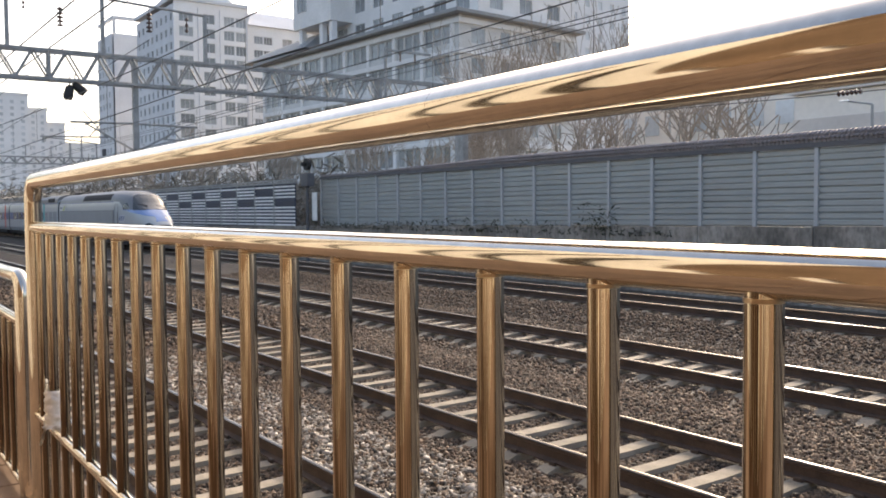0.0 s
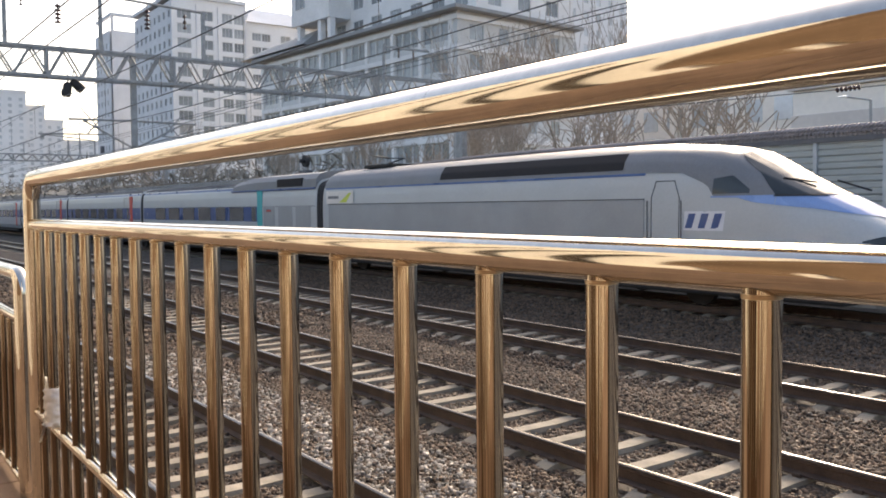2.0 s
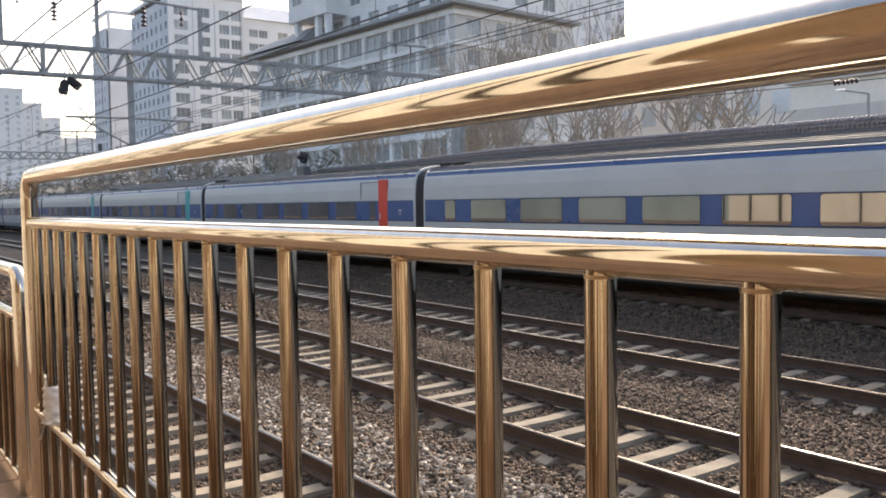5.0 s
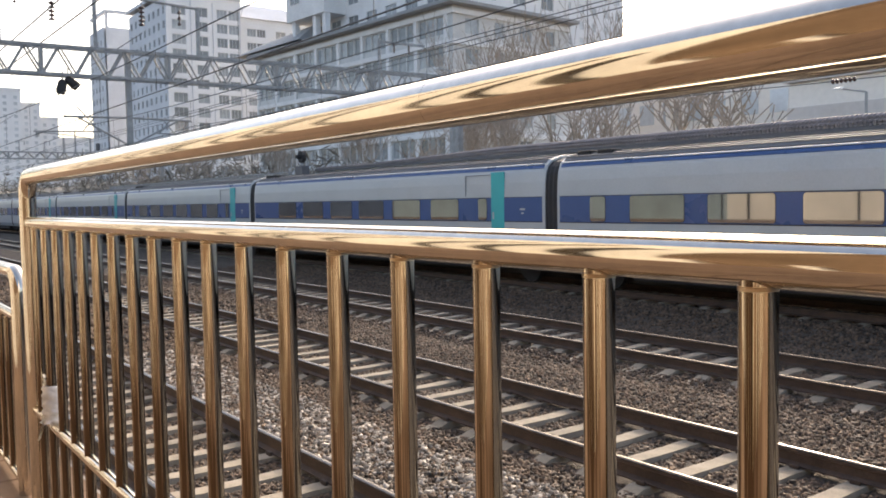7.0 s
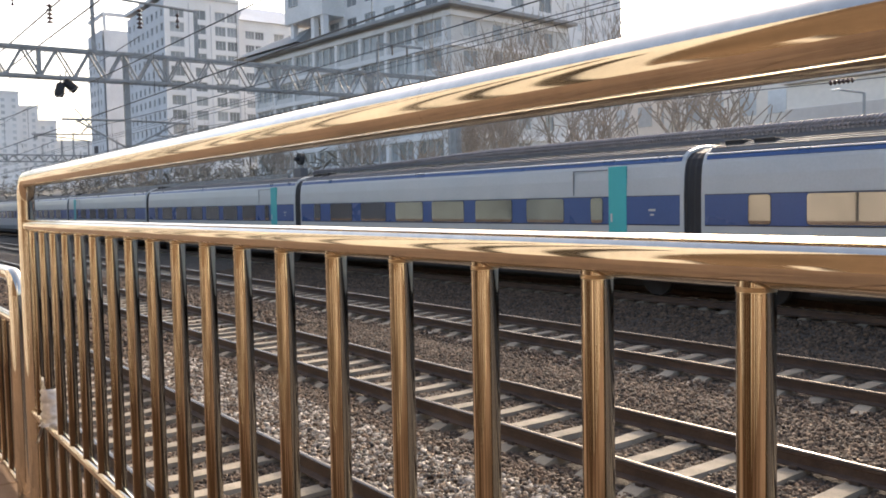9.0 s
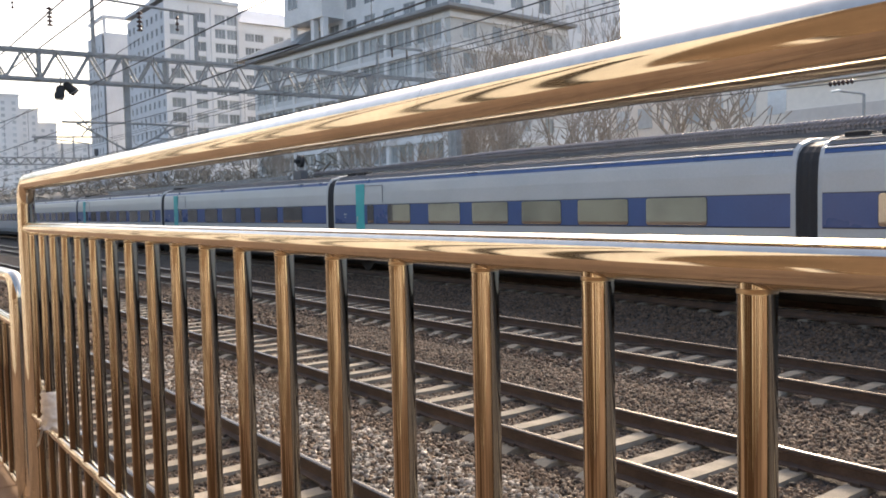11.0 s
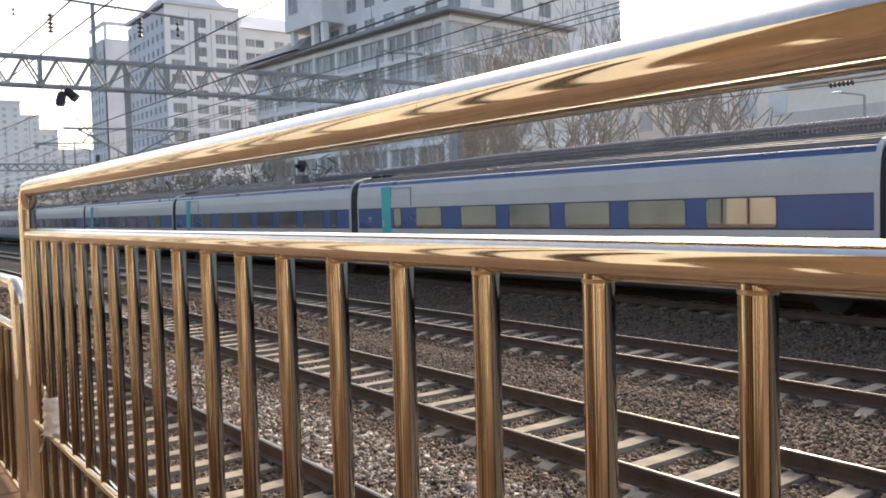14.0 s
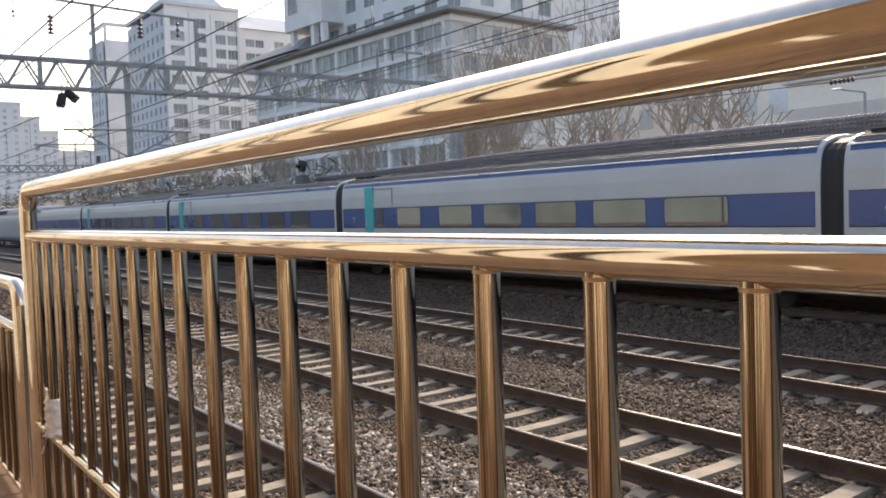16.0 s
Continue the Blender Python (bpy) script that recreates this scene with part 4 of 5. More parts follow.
    # wiper and nose light
    for y0, x0, z0 in ((-0.75, 19.0, 2.80), (0.2, 19.62, 2.74)):
        part("wiper", tube([(x0, y0, z0), (x0 + 0.5, y0 + 0.42, z0 - 0.22 if y0 > 0 else z0 - 0.10)], 0.022, 6), BLACK, th)
    part("pantograph", tube([(2.3, -0.3, 3.7), (3.7, 0, 4.0), (2.7, 0, 4.05), (3.0, -0.8, 4.08)], 0.03, 6), BLACK, th)
    part("pantograph_base", boxes((2.1, 3.9, -0.7, 0.7, 3.68, 3.80), bevel=0.02), CAR_DARK, th)
    part("skirt", boxes((0.6, 20.6, -1.28, 1.28, 0.30, 0.62), bevel=0.05), CAR_DARK, th)
    gap_bellows(th, 0.0)
    bogie(th, 3.6)
    bogie(th, 15.5)
    return tagged(th, "pale grey high speed driving car with a sloping blue nose", "train car", "cars of the train")


def motor_car(label):
    """Passenger car next to the driving car; front end at 0, machine room and raised roof at the front."""
    L = 22.2
    th = passenger_car(L, False, CAR_TEAL, [], [], "motor_car", label)
    for o in [c for c in th.children if c.name.startswith(("door", "window_band", "roof_gear", "sill"))]:
        for c in list(o.children):
            bpy.data.objects.remove(c)
        bpy.data.objects.remove(o)
    W = lambda a: -L + a
    strip(th, "window_band", W(0.4), W(16.5), 1.70, 2.34, CAR_BLUE, 0.004, label="dark blue window band")
    for a, b in ((2.6, 4.27), (4.85, 6.5), (7.1, 8.75), (9.35, 11.0), (11.7, 12.85), (13.4, 15.0), (15.9, 16.35)):
        window(th, W(a), W(b))
    part("door", boxes((W(16.5), W(17.0), -SIDE - 0.012, -SIDE + 0.03, 0.85, 3.06), bevel=0.01), CAR_TEAL, th)
    for a, b in ((17.15, 18.25), (18.6, 19.9), (20.2, 21.5)):
        f = part("louvre", boxes((W(a), W(b), -SIDE - 0.010, -SIDE + 0.03, 1.0, 2.38), bevel=0.01), CAR_GREY, th)
        for i in range(9):
            part("louvre_slat", boxes((W(a) + 0.05, W(b) - 0.05, -SIDE - 0.022, -SIDE - 0.008, 1.06 + i * 0.143, 1.12 + i * 0.143)), CAR_GREY, f)
    hump = [(-8.5, 0.02), (-7.9, 0.10), (-7.0, 0.18), (-5.8, 0.23), (-0.32, 0.24)]
    part("roof_fairing", loft([[(x, -y, z) for y, z in ((1.42, 3.0), (1.38, 3.2 + h * 0.8), (1.2, 3.36 + h), (0.8, 3.45 + h), (-0.8, 3.45 + h), (-1.2, 3.36 + h), (-1.38, 3.2 + h * 0.8), (-1.42, 3.0))] for x, h in hump]), CAR_ROOF, th, "raised grey roof fairing")
    part("roof_grille", boxes((-3.75, -1.47, -1.425, -1.30, 3.14, 3.46), bevel=0.01), GRILLE, th)
    part("cantrail_stripe", boxes((-8.6, -0.4, -SIDE - 0.012, -SIDE + 0.03, 3.0, 3.07), bevel=0.004), CAR_BLUE, th, "blue stripe below the roof fairing")
    p = part("service_plate", boxes((W(17.45), W(17.95), -SIDE - 0.022, -SIDE - 0.012, 2.10, 2.24), bevel=0.003), CAR_ROOF, th, "small dark plate with a red border")
    part("plate_face", boxes((W(17.50), W(17.90), -SIDE - 0.026, -SIDE - 0.021, 2.14, 2.20)), CAR_RED, p)
    return th


GAPS = [0.0, -22.2] + [-22.2 - 18.8 * k for k in range(1, 17)]
CARS = []   # (thing, place of its reference end along the train, turned round)
CARS.append((power_car(), 0.0, False))
CARS.append((motor_car("pale grey motor car with a raised roof fairing and blue band"), 0.0, False))
red = passenger_car(18.8, True, CAR_RED, WINS, [(2.62, 3.0), (16.9, 17.4)], label="pale grey passenger car with blue band and red door")
teal_a = passenger_car(18.8, True, CAR_TEAL, WINS, [(2.62, 3.0), (16.9, 17.4)], label="pale grey passenger car with blue band and teal door")
teal_plain = passenger_car(18.8, True, CAR_TEAL, WINS, [(2.62, 3.0)], label="pale grey passenger car with teal door and blank rear end")
teal_b = passenger_car(18.8, False, CAR_TEAL, WINS_REAR, [(2.62, 3.03)], label="pale grey passenger car with blue band and rear teal door")
teal_c = passenger_car(18.8, False, CAR_TEAL, WINS_REAR, [(2.62, 3.03), (17.1, 17.55)], label="pale grey passenger car with rear teal door and small end window")
for k in range(16):
    first = {0: red, 3: teal_a, 4: teal_plain, 8: teal_b, 10: teal_c}.get(k)
    src = red if k < 3 else teal_a if k < 8 else teal_c if k == 12 else teal_b
    CARS.append((first or copy_thing(src, Matrix()), GAPS[1] - 18.8 * k, False))
rear_end = GAPS[1] - 18.8 * 16
CARS.append((copy_thing(CARS[1][0], Matrix()), rear_end - 22.2, True))
CARS.append((copy_thing(CARS[0][0], Matrix()), rear_end - 22.2, True))
TRAIN_X = [(0.0, -73.80), (0.5, -62.69), (1.0, -51.58), (1.5, -40.47), (2.0, -29.26), (2.5, -18.28), (3.0, -6.99), (3.2, -2.51), (3.4, 1.89), (3.6, 6.34), (3.8, 10.77), (4.0, 15.22), (4.2, 19.66), (6.3, 65.88), (6.5, 70.23), (6.7, 74.57), (6.9, 78.88), (7.1, 83.21), (7.3, 87.46), (7.5, 91.73), (7.7, 95.98), (7.9, 100.25), (8.1, 104.46), (8.3, 108.61), (8.5, 112.74), (8.7, 116.91), (8.9, 121.07), (9.0, 123.13), (9.2, 127.21), (11.3, 169.31), (11.5, 173.25), (11.8, 179.15), (12.1, 184.90), (12.4, 190.62), (12.7, 196.33), (13.0, 202.10), (13.3, 208.28), (13.6, 213.95), (13.9, 219.54), (14.2, 225.09), (14.5, 230.65), (14.8, 236.16), (15.1, 241.60), (15.4, 247.03), (15.6, 250.68), (15.8, 254.30), (16.0, 257.85)]


# ---- buildings ----
def window_mesh(w, h, cols=2):
    """A recessed window: glass, frame and mullions, facing -y, centred at the origin."""
    bm = boxes((-w / 2, w / 2, 0.0, 0.04, -h / 2, h / 2))
    g = bpy.data.meshes.new("pane")
    bm.to_mesh(g)
    bm.free()
    g.materials.append(GLASS)
    t = 0.07
    xs = [-w / 2, -w / 2 + t]
    for c in range(1, cols):
        x = -w / 2 + w * c / cols
        xs += [x - t / 2, x + t / 2]
    xs += [w / 2 - t, w / 2]
    zs = [-h / 2, -h / 2 + t, h / 2 - t, h / 2]
    bm = bmesh.new()
    vs = [[bm.verts.new((x, -0.06, z)) for x in xs] for z in zs]
    for j in range(3):
        for i in range(len(xs) - 1):
            if j != 1 or i % 2 == 0:
                bm.faces.new((vs[j][i], vs[j][i + 1], vs[j + 1][i + 1], vs[j + 1][i]))
    ext = bmesh.ops.extrude_face_region(bm, geom=bm.faces[:])
    bmesh.ops.translate(bm, verts=[g for g in ext["geom"] if isinstance(g, bmesh.types.BMVert)], vec=(0, 0.058, 0))
    bmesh.ops.recalc_face_normals(bm, faces=bm.faces)
    f = bpy.data.meshes.new("window_frame")
    bm.to_mesh(f)
    bm.free()
    f.materials.append(WFRAME)
    return g, f


WIN = {}


def put_window(th, w, h, cols, x, y, z, turn, pale=False):
    key = (w, h, cols, pale)
    if key not in WIN:
        WIN[key] = window_mesh(w, h, cols)
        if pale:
            WIN[key][0].materials[0] = HAZED_GLASS
    g, f = WIN[key]
    o = as_object("window", f, th)
    o.location, o.rotation_euler = (x, y, z), (0, 0, radians(turn))
    as_object("pane", g, o)


def pierced_wall(th, name, length, height, holes, material, place, turn, thick=0.3):
    """A wall along its own x axis whose window openings go through it. holes: (x0, x1, z0, z1) on one regular grid."""
    zs = sorted({0.0, height, *[h[2] for h in holes], *[h[3] for h in holes]})
    verts, faces, idx = [], [], {}

    def v(x, y, z):
        key = (round(x, 4), round(y, 4), round(z, 4))
        if key not in idx:
            idx[key] = len(verts)
            verts.append((x, y, z))
        return idx[key]
    # rows are classed by hole bands, so the test stays cheap
    for j in range(len(zs) - 1):
        z0, z1 = zs[j], zs[j + 1]
        zm = (z0 + z1) / 2
        band = [h for h in holes if h[2] < zm < h[3]]
        x = 0.0
        for a, b, _, _ in sorted(band):
            if a > x:
                faces.append((v(x, 0, z0), v(a, 0, z0), v(a, 0, z1), v(x, 0, z1)))
            faces.append((v(a, 0, z0), v(a, thick, z0), v(a, thick, z1), v(a, 0, z1)))
            faces.append((v(b, 0, z0), v(b, 0, z1), v(b, thick, z1), v(b, thick, z0)))
            x = b
        if x < length:
            faces.append((v(x, 0, z0), v(length, 0, z0), v(length, 0, z1), v(x, 0, z1)))
    for a, b, c, d in holes:
        faces.append((v(a, 0, c), v(b, 0, c), v(b, thick, c), v(a, thick, c)))
        faces.append((v(a, 0, d), v(a, thick, d), v(b, thick, d), v(b, 0, d)))
    o = pydata(name, verts, faces, material, th)
    o.location, o.rotation_euler = place, (0, 0, radians(turn))
    return o


def facade(th, place, turn, length, height, floor_h, layout, material, sill=0.9, win_h=1.5, z_first=0.0, floors=None, pale=False):
    """One face: layout is a list of (centre, width, panes) along it; the same on each floor."""
    holes, spots = [], []
    n = floors or int((height - z_first) / floor_h)
    for k in range(n):
        z0 = z_first + k * floor_h + sill
        for c, w, cols in layout:
            holes.append((c - w / 2, c + w / 2, z0, z0 + win_h))
            spots.append((c, z0 + win_h / 2, w, cols))
    pierced_wall(th, "wall", length, height, holes, material, place, turn)
    ca, sa = math.cos(radians(turn)), math.sin(radians(turn))
    for c, z, w, cols in spots:
        d = 0.16
        put_window(th, w, win_h, cols, place[0] + ca * c - sa * d, place[1] + sa * c + ca * d, place[2] + z, turn, pale)


def apartment():
    th = empty("apartment_building", -168.5, 57.1, -0.5)
    fh = 2.85
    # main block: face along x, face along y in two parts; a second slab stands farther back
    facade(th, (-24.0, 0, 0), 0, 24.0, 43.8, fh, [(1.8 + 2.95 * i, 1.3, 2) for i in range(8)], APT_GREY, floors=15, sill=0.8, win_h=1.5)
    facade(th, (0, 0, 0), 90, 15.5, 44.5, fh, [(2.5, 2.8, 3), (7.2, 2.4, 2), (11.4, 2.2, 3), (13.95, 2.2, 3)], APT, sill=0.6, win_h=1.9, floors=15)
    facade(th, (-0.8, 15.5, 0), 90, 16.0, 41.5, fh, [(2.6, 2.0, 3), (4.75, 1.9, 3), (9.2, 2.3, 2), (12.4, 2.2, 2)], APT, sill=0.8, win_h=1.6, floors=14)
    for y in (4.9, 9.4, 15.2):
        part("downpipe", tube([(0.10, y, 0), (0.10, y, 43.5)], 0.09, 6), APT_GREY, th)
    part("roof_slab", boxes((-24.4, 0.4, -0.4, 15.4, 44.52, 45.2)), APT_GREY, th)
    part("roof_crown", loft([[(-22, 1, 45.2), (-2, 1, 45.2), (-2, 14, 45.2), (-22, 14, 45.2)], [(-18, 4, 49), (-5, 4, 49), (-5, 11, 49), (-18, 11, 49)]]), APT_GREY, th)
    part("roof", loft([[(-20, 15.6, 41.52), (-0.2, 15.6, 41.52), (-0.2, 32, 41.52), (-20, 32, 41.52)], [(-15, 19, 45.5), (-6, 19, 45.5), (-6, 28, 45.5), (-15, 28, 45.5)]]), APT_GREY, th)
    part("core", boxes((-23.6, -0.5, 0.5, 14.9, 0, 43.7), (-20, -1.3, 15.6, 31, 0, 41.4)), APT_GREY, th)
    tagged(th, "tall pale grey apartment block with rows of windows", "apartment building", "apartment blocks")
    th = empty("apartment_building", -225.0, 60.6, -0.5)
    facade(th, (-14.0, 0, 0), 0, 14.0, 48.0, fh, [(2.0 + 2.9 * i, 1.3, 2) for i in range(4)], APT_GREY, floors=16)
    part("gable", boxes((-13.6, 0.0, 0.45, 18, 0, 48.0)), APT_GREY, th, "blank grey gable wall")
    part("roof_frame", boxes((-0.5, 0.0, 0.3, 1.0, 48.02, 51.5), (-0.5, 0.0, 12, 13, 48.02, 51.5), (-0.8, 0.2, 0.2, 13.2, 51.52, 52.3), (-14, -0.82, 0.2, 0.9, 51.52, 52.3)), APT_GREY, th, "open concrete roof frame")
    tagged(th, "grey apartment slab with a blank gable and open roof frame", "apartment building", "apartment blocks")


apartment()


def office():
    th = empty("office_building", -79.9, 60.2, -0.5)
    th.rotation_euler = (0, 0, radians(4.3))
    fh = 3.5
    L = 46.0
    z_first = 0.5
    # long face towards the tracks: local x from -46 to 0
    lay = []
    for i in range(8):
        c = 2.9 + 5.6 * i
        lay += [(c - 1.65, 1.4, 1), (c, 1.5, 1), (c + 1.65, 1.4, 1)]
    facade(th, (-L, 0, 0), 0, L, 25.5, fh, lay, OFFICE, sill=0.85, win_h=2.1, z_first=z_first, floors=7)
    facade(th, (0, 0, 0), 90, 20.0, 25.5, fh, [(3, 2.2, 2), (7.5, 1.6, 1), (12, 2.2, 2), (16.5, 1.6, 1)], OFFICE, sill=0.9, win_h=1.9, z_first=z_first, floors=7)
    for k in range(1, 8):
        z = z_first + k * fh - 0.1
        part("floor_band", boxes((-L - 0.2, 0.25, -0.25, -0.003, z - 0.35, z + 0.25), (0.003, 0.25, 0.0, 20.2, z - 0.35, z + 0.25), bevel=0.03), OFFICE_BAND, th, "pale floor band")
    for i in range(9):
        x = -L + 0.1 + 5.6 * i
        part("pilaster", boxes((x - 0.3, x + 0.3, -0.22, -0.004, 0, 25.2)), OFFICE_BAND, th)
    part("eave", boxes((-L - 1.2, 1.2, -1.3, 20.8, 25.52, 25.95), bevel=0.05), ROOF_GREY, th, "broad flat eave")
    # set-back upper floors
    facade(th, (-31.0, 3.0, 25.95), 0, 31.0, 14.0, fh, [(2.5 + 4.3 * i, 2.4, 2) for i in range(7)], OFFICE_BAND, sill=0.9, win_h=1.9, floors=4)
    facade(th, (0.0, 3.0, 25.95), 90, 17.0, 14.0, fh, [(3, 2.2, 2), (8, 2.2, 2), (13, 2.2, 2)], OFFICE_BAND, sill=0.9, win_h=1.9, floors=4)
    part("upper_roof", boxes((-31.4, 0.5, 2.5, 20.5, 39.97, 40.5)), OFFICE, th)
    part("bay", boxes((-36.0, -26.0, -0.6, 6.0, 29.2, 40.0), bevel=0.05), OFFICE_BAND, th, "white projecting upper bay")
    put_window(th, 2.4, 3.0, 2, -33.5, -0.64, 33.0, 0)
    for x in (-34.5, -29.0, -26.5):
        part("column", boxes((x - 0.4, x + 0.4, -0.3, 0.5, 25.96, 29.19)), OFFICE_BAND, th)
    part("core", boxes((-L + 0.4, -0.5, 0.5, 19.8, 0, 25.4), (-30.6, -0.5, 3.5, 19.8, 25.96, 39.9)), OFFICE, th)
    part("annex_roof", loft([[(-L - 5, -1.5, 26.2), (-31.5, -1.5, 26.2), (-31.5, 10, 26.2), (-L - 5, 10, 26.2)], [(-L - 2, 1.5, 28.0), (-32, 1.5, 28.6), (-32, 8, 28.6), (-L - 2, 8, 28.0)]]), ROOF_GREY, th)
    tagged(th, "grey office building with pale floor bands and broad eaves", "office building")


office()


def tower(name, x, y, w, d, h, fh, turn, label, material=APT, cols=8):
    th = empty(name, x, y, -0.5)
    th.rotation_euler = (0, 0, radians(turn))
    step = w / cols
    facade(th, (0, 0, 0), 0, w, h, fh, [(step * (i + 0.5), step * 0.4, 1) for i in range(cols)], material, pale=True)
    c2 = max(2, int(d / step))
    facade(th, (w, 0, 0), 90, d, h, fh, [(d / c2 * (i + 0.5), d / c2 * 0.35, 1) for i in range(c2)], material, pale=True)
    part("roof", boxes((-0.3, w + 0.3, -0.3, d + 0.3, h + 0.02, h + 1.0)), material, th)
    part("core", boxes((0.3, w - 0.4, 0.45, d - 0.3, 0, h - 0.1)), material, th)
    tagged(th, label, "apartment building", "far buildings")


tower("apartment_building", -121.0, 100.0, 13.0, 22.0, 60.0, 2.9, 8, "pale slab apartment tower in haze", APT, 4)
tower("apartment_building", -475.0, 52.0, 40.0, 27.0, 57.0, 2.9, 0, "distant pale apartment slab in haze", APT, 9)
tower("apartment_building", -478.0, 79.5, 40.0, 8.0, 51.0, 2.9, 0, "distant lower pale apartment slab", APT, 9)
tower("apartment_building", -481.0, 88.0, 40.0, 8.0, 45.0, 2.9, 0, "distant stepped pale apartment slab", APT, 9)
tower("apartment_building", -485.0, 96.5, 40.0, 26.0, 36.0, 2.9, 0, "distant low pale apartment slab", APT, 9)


def low_building():
    th = empty("low_building", -25, 46, -0.5)
    wing = part("wing", boxes((-22.0, -3.75, 5.0, 15, 0.0, 10.8), bevel=0.05), CREAM_PAINT, th, "set-back pale wing")
    for i in range(8):
        for z in (5.6, 8.4):
            part("window", boxes((-21.4 + i * 2.2, -20.1 + i * 2.2, 4.93, 4.996, z, z + 1.5), bevel=0.01), HAZED_GLASS, wing)
    part("wall", boxes((-3.7, 30, 0, 16, 0.0, 9.4), bevel=0.05), CREAM_PAINT, th)
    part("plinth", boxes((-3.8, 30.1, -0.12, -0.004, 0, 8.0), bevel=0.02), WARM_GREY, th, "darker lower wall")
    part("parapet", boxes((-4.0, 30.3, -0.3, 16.3, 9.42, 9.8), bevel=0.05), WARM_GREY, th)
    for x in (-16.3, -15.1, -11.2):
        part("column", boxes((x, x + 0.42, 4.35, 4.85, 0.0, 10.6), bevel=0.03), CREAM_PAINT, th, "tall pale column")
    tagged(th, "plain cream building with a darker base behind the barrier", "building")


low_building()


def street_lamp(x, y, z, h):
    th = empty("street_lamp", x, y, z)
    part("pole", tube([(0, 0, 0), (0, 0, h)], [0.08, 0.05], 10), DARK_STEEL, th)
    part("arm", tube([(0, 0, h), (-0.1, -0.02, h + 0.03), (-0.85, -0.17, h + 0.2)], 0.035, 8), DARK_STEEL, th)
    part("lamp_head", boxes((-1.12, -0.78, -0.26, -0.10, h + 0.17, h + 0.25), bevel=0.03), WHITE_SLAT, th)
    tagged(th, "grey street lamp with a bent arm behind the barrier", "street lamp")


street_lamp(-16.3, 31.0, -0.5, 6.65)
street_lamp(-37.5, 28.0, -0.5, 10.0)


# ---- winter trees ----
def tree_mesh(name, seed, height, spread=0.5, depth=6, thick=0.0125, least=0.010, crook=0.16):
    rng = random.Random(seed)
    tr_v, tr_f, tw_v, tw_f = [], [], [], []

    def seg(vs, fs, a, b, ra, rb, n):
        d = (b - a).normalized()
        s = d.cross(Vector((0.3, 0.9, 0.2))).normalized()
        u = d.cross(s)
        i0 = len(vs)
        for p, r in ((a, ra), (b, rb)):
            for k in range(n):
                w = 2 * math.pi * k / n
                vs.append(tuple(p + r * (math.cos(w) * s + math.sin(w) * u)))
        for k in range(n):
            fs.append((i0 + k, i0 + (k + 1) % n, i0 + n + (k + 1) % n, i0 + n + k))

    def grow(p, d, length, r, lvl):
        steps = 3 if lvl < 3 else 2
        for i in range(steps):
            nd = (d + Vector((rng.uniform(-1, 1), rng.uniform(-1, 1), rng.uniform(-0.5, 0.8))) * crook).normalized()
            q = p + nd * (length / steps)
            r2 = max(least, r * 0.86)
            if lvl < 2:
                seg(tr_v, tr_f, p, q, r, r2, 8)
            else:
                seg(tw_v, tw_f, p, q, r, r2, 4)
            p, d, r = q, nd, r2
            if lvl < depth and (lvl > 0 or i > 0):
                m = 1 if i < steps - 1 else (3 if lvl < 3 else 2)
                for _ in range(m):
                    ax = Vector((rng.uniform(-1, 1), rng.uniform(-1, 1), rng.uniform(-0.2, 0.7))).normalized()
                    c = (d * (1 - spread) + ax * (spread + rng.uniform(0, 0.25)) + Vector((0, 0, 0.16))).normalized()
                    grow(p, c, length * rng.uniform(0.6, 0.82), r * rng.uniform(0.5, 0.72), lvl + 1)
    grow(Vector((0, 0, 0)), Vector((0, 0, 1)), height * 0.33, height * thick, 0)
    return (tr_v, tr_f), (tw_v, tw_f)


def build_tree(seed, height, spread, label, depth=5, thick=0.0125, least=0.010, crook=0.16):
    (a, b), (c, d) = tree_mesh("tree", seed, height, spread, depth, thick, least, crook)
    th = empty("bare_tree")
    part_t = pydata("trunk", a, b, BARK, th, smooth=True)
    pydata("crown", c, d, BARK, th)
    return tagged(th, label, "tree", "bare winter trees")


t4 = build_tree(33, 17.0, 0.26, "tall bare winter tree with upright twigs behind the barrier", 4, 0.010, 0.016)
t1 = build_tree(3, 9.0, 0.5, "bare winter tree with spreading branches behind the barrier", 3, 0.021, 0.02, 0.38)
t2 = build_tree(8, 10.0, 0.42, "bare winter tree with upright twigs behind the barrier")
t3 = build_tree(21, 8.0, 0.55, "bare winter tree with crooked limbs behind the barrier", 3, 0.021, 0.02, 0.45)
spots = [(-23.7, 31.0, 1.35, t1), (-21.7, 31.3, 1.45, t3), (-30.4, 31.0, 1.25, t3), (-31.9, 31.6, 1.15, t1), (-40.0, 35, 1.05, t2), (-45.5, 34, 1.0, t3), (-49, 38, 1.2, t2), (-52.0, 36, 1.1, t1), (-58, 40, 1.2, t3), (-66, 40, 1.3, t2), (-76, 38, 1.2, t1), (-86, 40, 1.3, t2), (-98, 38, 1.2, t3), (-112, 42, 1.4, t2), (-130, 40, 1.4, t1), (-44, 42, 1.0, t4), (-48.5, 41, 0.95, t4), (-53, 43, 1.05, t4), (-40.5, 44, 1.0, t4), (-57, 44, 0.9, t4)]
used = set()
for i, (x, y, s, src) in enumerate(spots):
    m = pose(x, y, -0.5, 0, 0, (i * 77) % 360)
    if id(src) not in used:
        used.add(id(src))
        src.matrix_basis = m @ Matrix.Scale(s, 4)
    else:
        o = copy_thing(src, m)
        o.scale = (s, s, s)


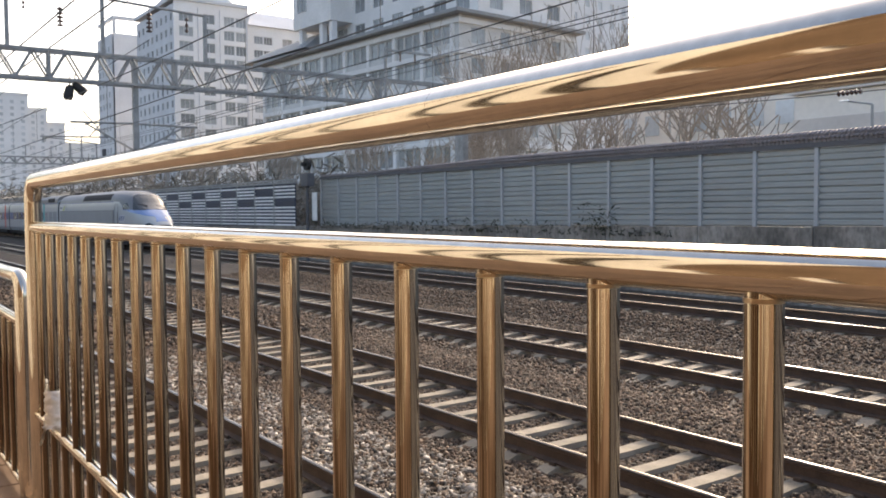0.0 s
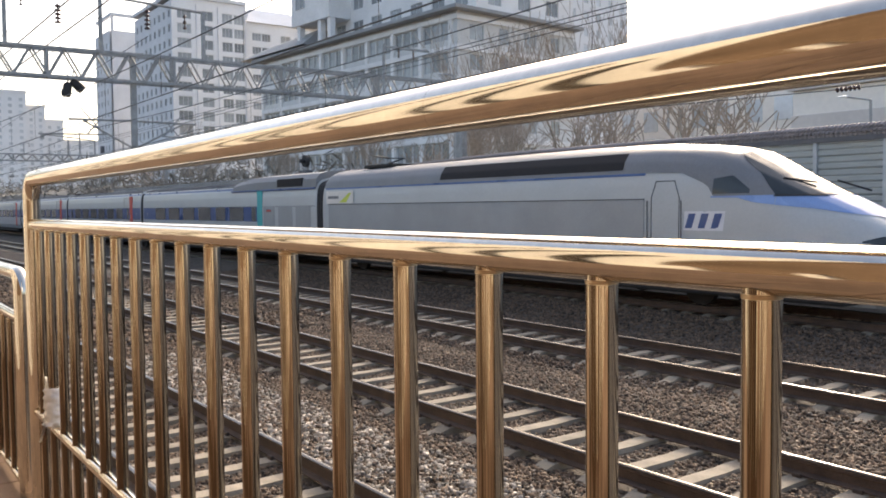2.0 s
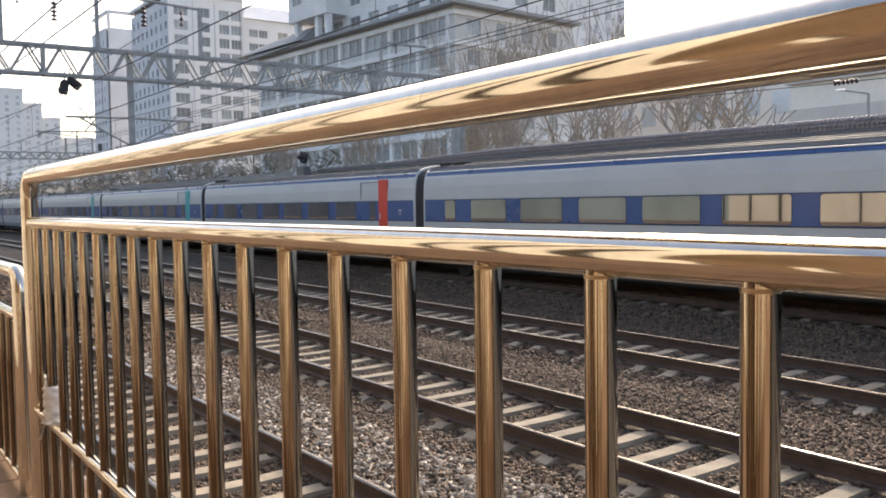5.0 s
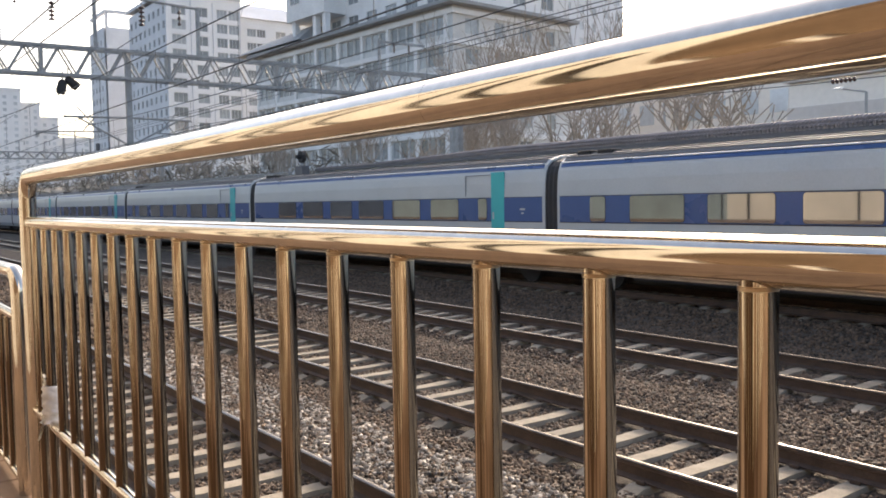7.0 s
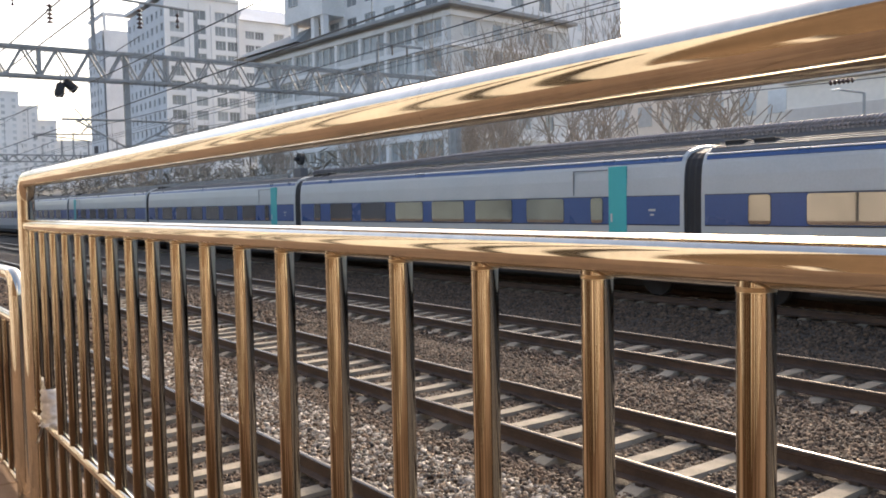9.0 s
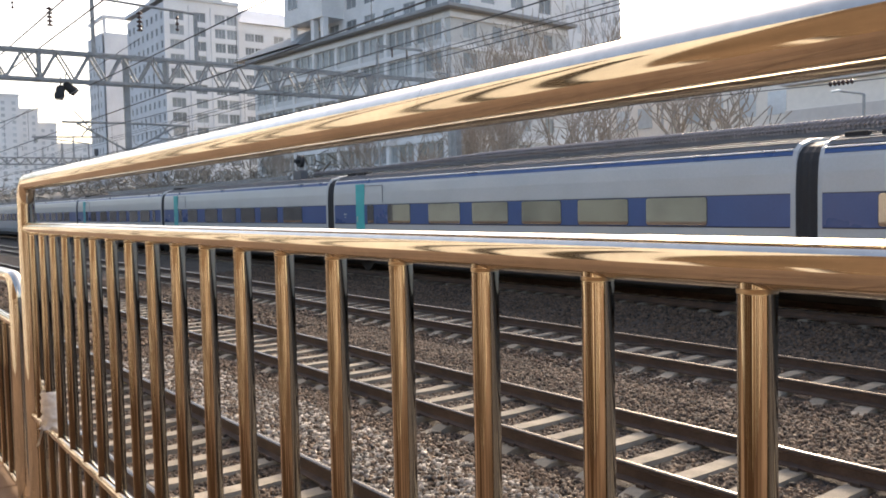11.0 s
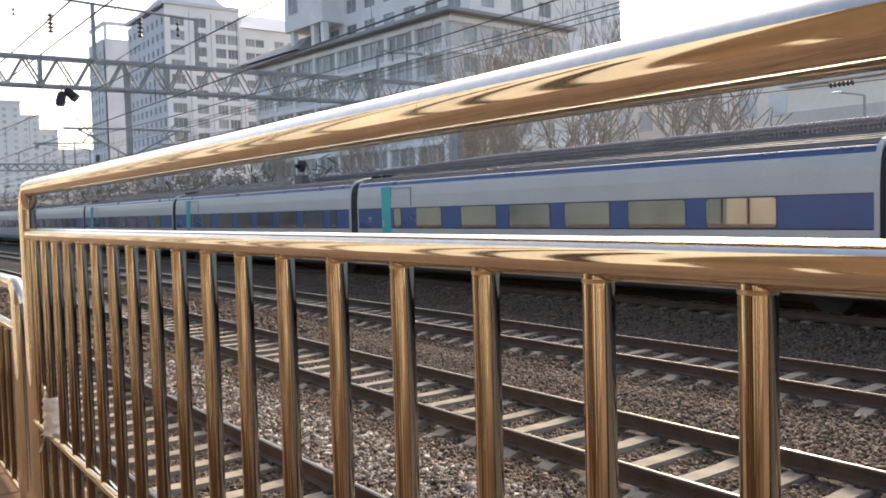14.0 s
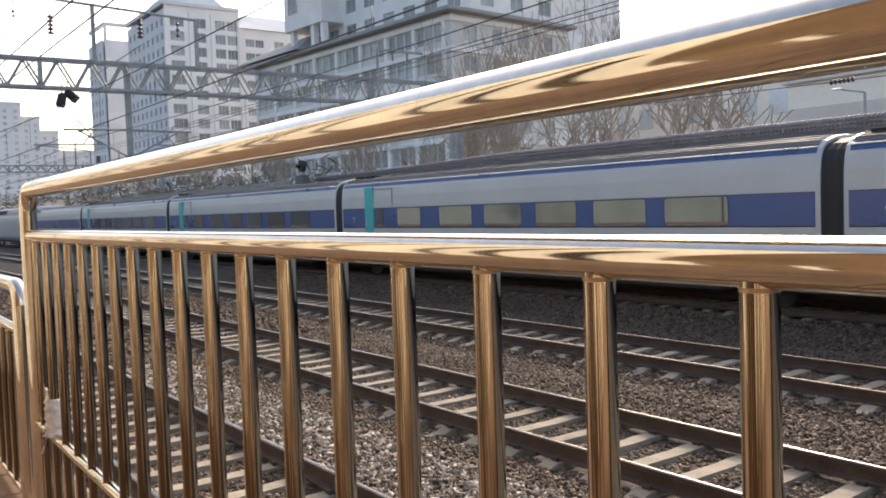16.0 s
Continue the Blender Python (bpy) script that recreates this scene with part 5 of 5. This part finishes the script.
def scrub(name, count, x0, x1, y0, y1, z0, z1, size, material, label, seed, wide=0.12):
    """Tangled stems and small leaves, uncountable."""
    rng = random.Random(seed)
    vs, fs = [], []
    for _ in range(count):
        x, y = rng.uniform(x0, x1), rng.uniform(y0, y1)
        z = z0 + (z1 - z0) * rng.random() ** 1.6 * (0.55 + 0.45 * noise.noise((x * 0.25, y * 0.2, seed)))
        a, b = Vector((rng.uniform(-1, 1), rng.uniform(-1, 1), rng.uniform(-1, 1))).normalized(), Vector((rng.uniform(-1, 1), rng.uniform(-1, 1), rng.uniform(-1, 1))).normalized()
        c, s = Vector((x, y, z)), size * rng.uniform(0.5, 1.3)
        i = len(vs)
        vs += [tuple(c - a * s), tuple(c + b * s * wide), tuple(c + a * s), tuple(c - b * s * wide)]
        fs.append((i, i + 1, i + 2, i + 3))
    tagged(pydata(name, vs, fs, material), label, "scrub", kind="stuff")


scrub("embankment_scrub", 22000, -140, -20, 30, 50, -0.5, 6.0, 0.45, SCRUB, "brown winter scrub on the bank behind the barrier", 5)
scrub("thicket", 9000, -56, -27, 29, 36, 1.0, 6.5, 0.32, SCRUB, "tangled pale brown thicket above the barrier", 15)
scrub("bank_thicket", 26000, -135, -52, 31, 42, 0.5, 8.5, 0.55, SCRUB, "dense grey brown winter thicket along the bank", 35, 0.16)
scrub("far_woods", 30000, -420, -100, 30, 80, 2.0, 14.0, 1.0, SCRUB, "hazy bare woods on the far bank", 25)
bank = loft([[(x, 27 + w, -0.5), (x, 34 + w, 3.5 + h), (x, 60 + w, 6 + h), (x, 90, 5 + h), (x, 92, -0.6)] for x, w, h in ((-600, 0, 3), (-300, 0, 3), (-180, 0, 2), (-110, 2, 0.6), (-60, 6, -2.2), (-15, 8, -3.2), (60, 8, -3.2))])
tagged(part("bank", bank, EARTH), "brown earth bank behind the barrier", "bank", kind="structure")
scrub("wall_creeper", 900, -46, -19, WALL_Y - 0.30, WALL_Y - 0.23, 1.5, 2.35, 0.11, IVY, "dark withered creeper on the wall below the barrier", 9, 0.25)
scrub("climbing_creeper", 160, -23.4, -21.4, WALL_Y - 0.32, WALL_Y - 0.24, 1.7, 3.3, 0.12, IVY, "dark withered creeper climbing the barrier panels", 19, 0.2)

# ---- ballast stones, walkway pavers ----
stones("ballast", 92000, -17.0, 0.5, 2.0, 9.6, 0.023, STONE, "grey brown crushed stone ballast between the tracks", 1)
stones("ballast_far", 84000, -35.0, -2.5, 9.0, 19.0, 0.025, STONE, "grey crushed stone ballast beyond the second track", 2)
stones("ballast_fresh", 4600, -15.5, -3.2, 4.0, 5.3, 0.028, STONE_CLEAN, "pale fresh crushed stone beside the near track", 4)

stones("ballast_edge", 6000, -17.0, 3.0, 0.8, 2.0, 0.034, STONE, "grey brown crushed stone ballast at the walkway foot", 7)
stones("ballast_left", 13000, -45.0, -17.0, 2.0, 9.0, 0.048, STONE, "grey brown crushed stone ballast farther along", 6)


def build_pavers():
    bm = boxes((0.004, 0.296, 0.004, 0.296, -0.034, 0.0), bevel=0.004)
    me = bpy.data.meshes.new("paver")
    bm.to_mesh(me)
    bm.free()
    me.materials.append(PAVER)
    for i in range(32):
        for j in range(9):
            o = as_object("paver", me, walkway)
            o.location = (-8.0 + 0.3 * i, -1.93 + 0.3 * j, FLOOR_Z)
    part("paving", boxes((-70, -8.0, WALL_S, 0.77, -0.034 + FLOOR_Z, FLOOR_Z), (-8.0, 40, WALL_S, -1.934, -0.034 + FLOOR_Z, FLOOR_Z), (1.6, 40, -1.93, 0.77, -0.034 + FLOOR_Z, FLOOR_Z)), PAVER, walkway)


build_pavers()


# ---- what moves ----
def motions():
    for car, at, turned in CARS:
        walk(car, [(t, pose(x + at, TRACK_Y, TRACK_Z, 0, 0, 180 if turned else 0)) for t, x in TRAIN_X])


motions()
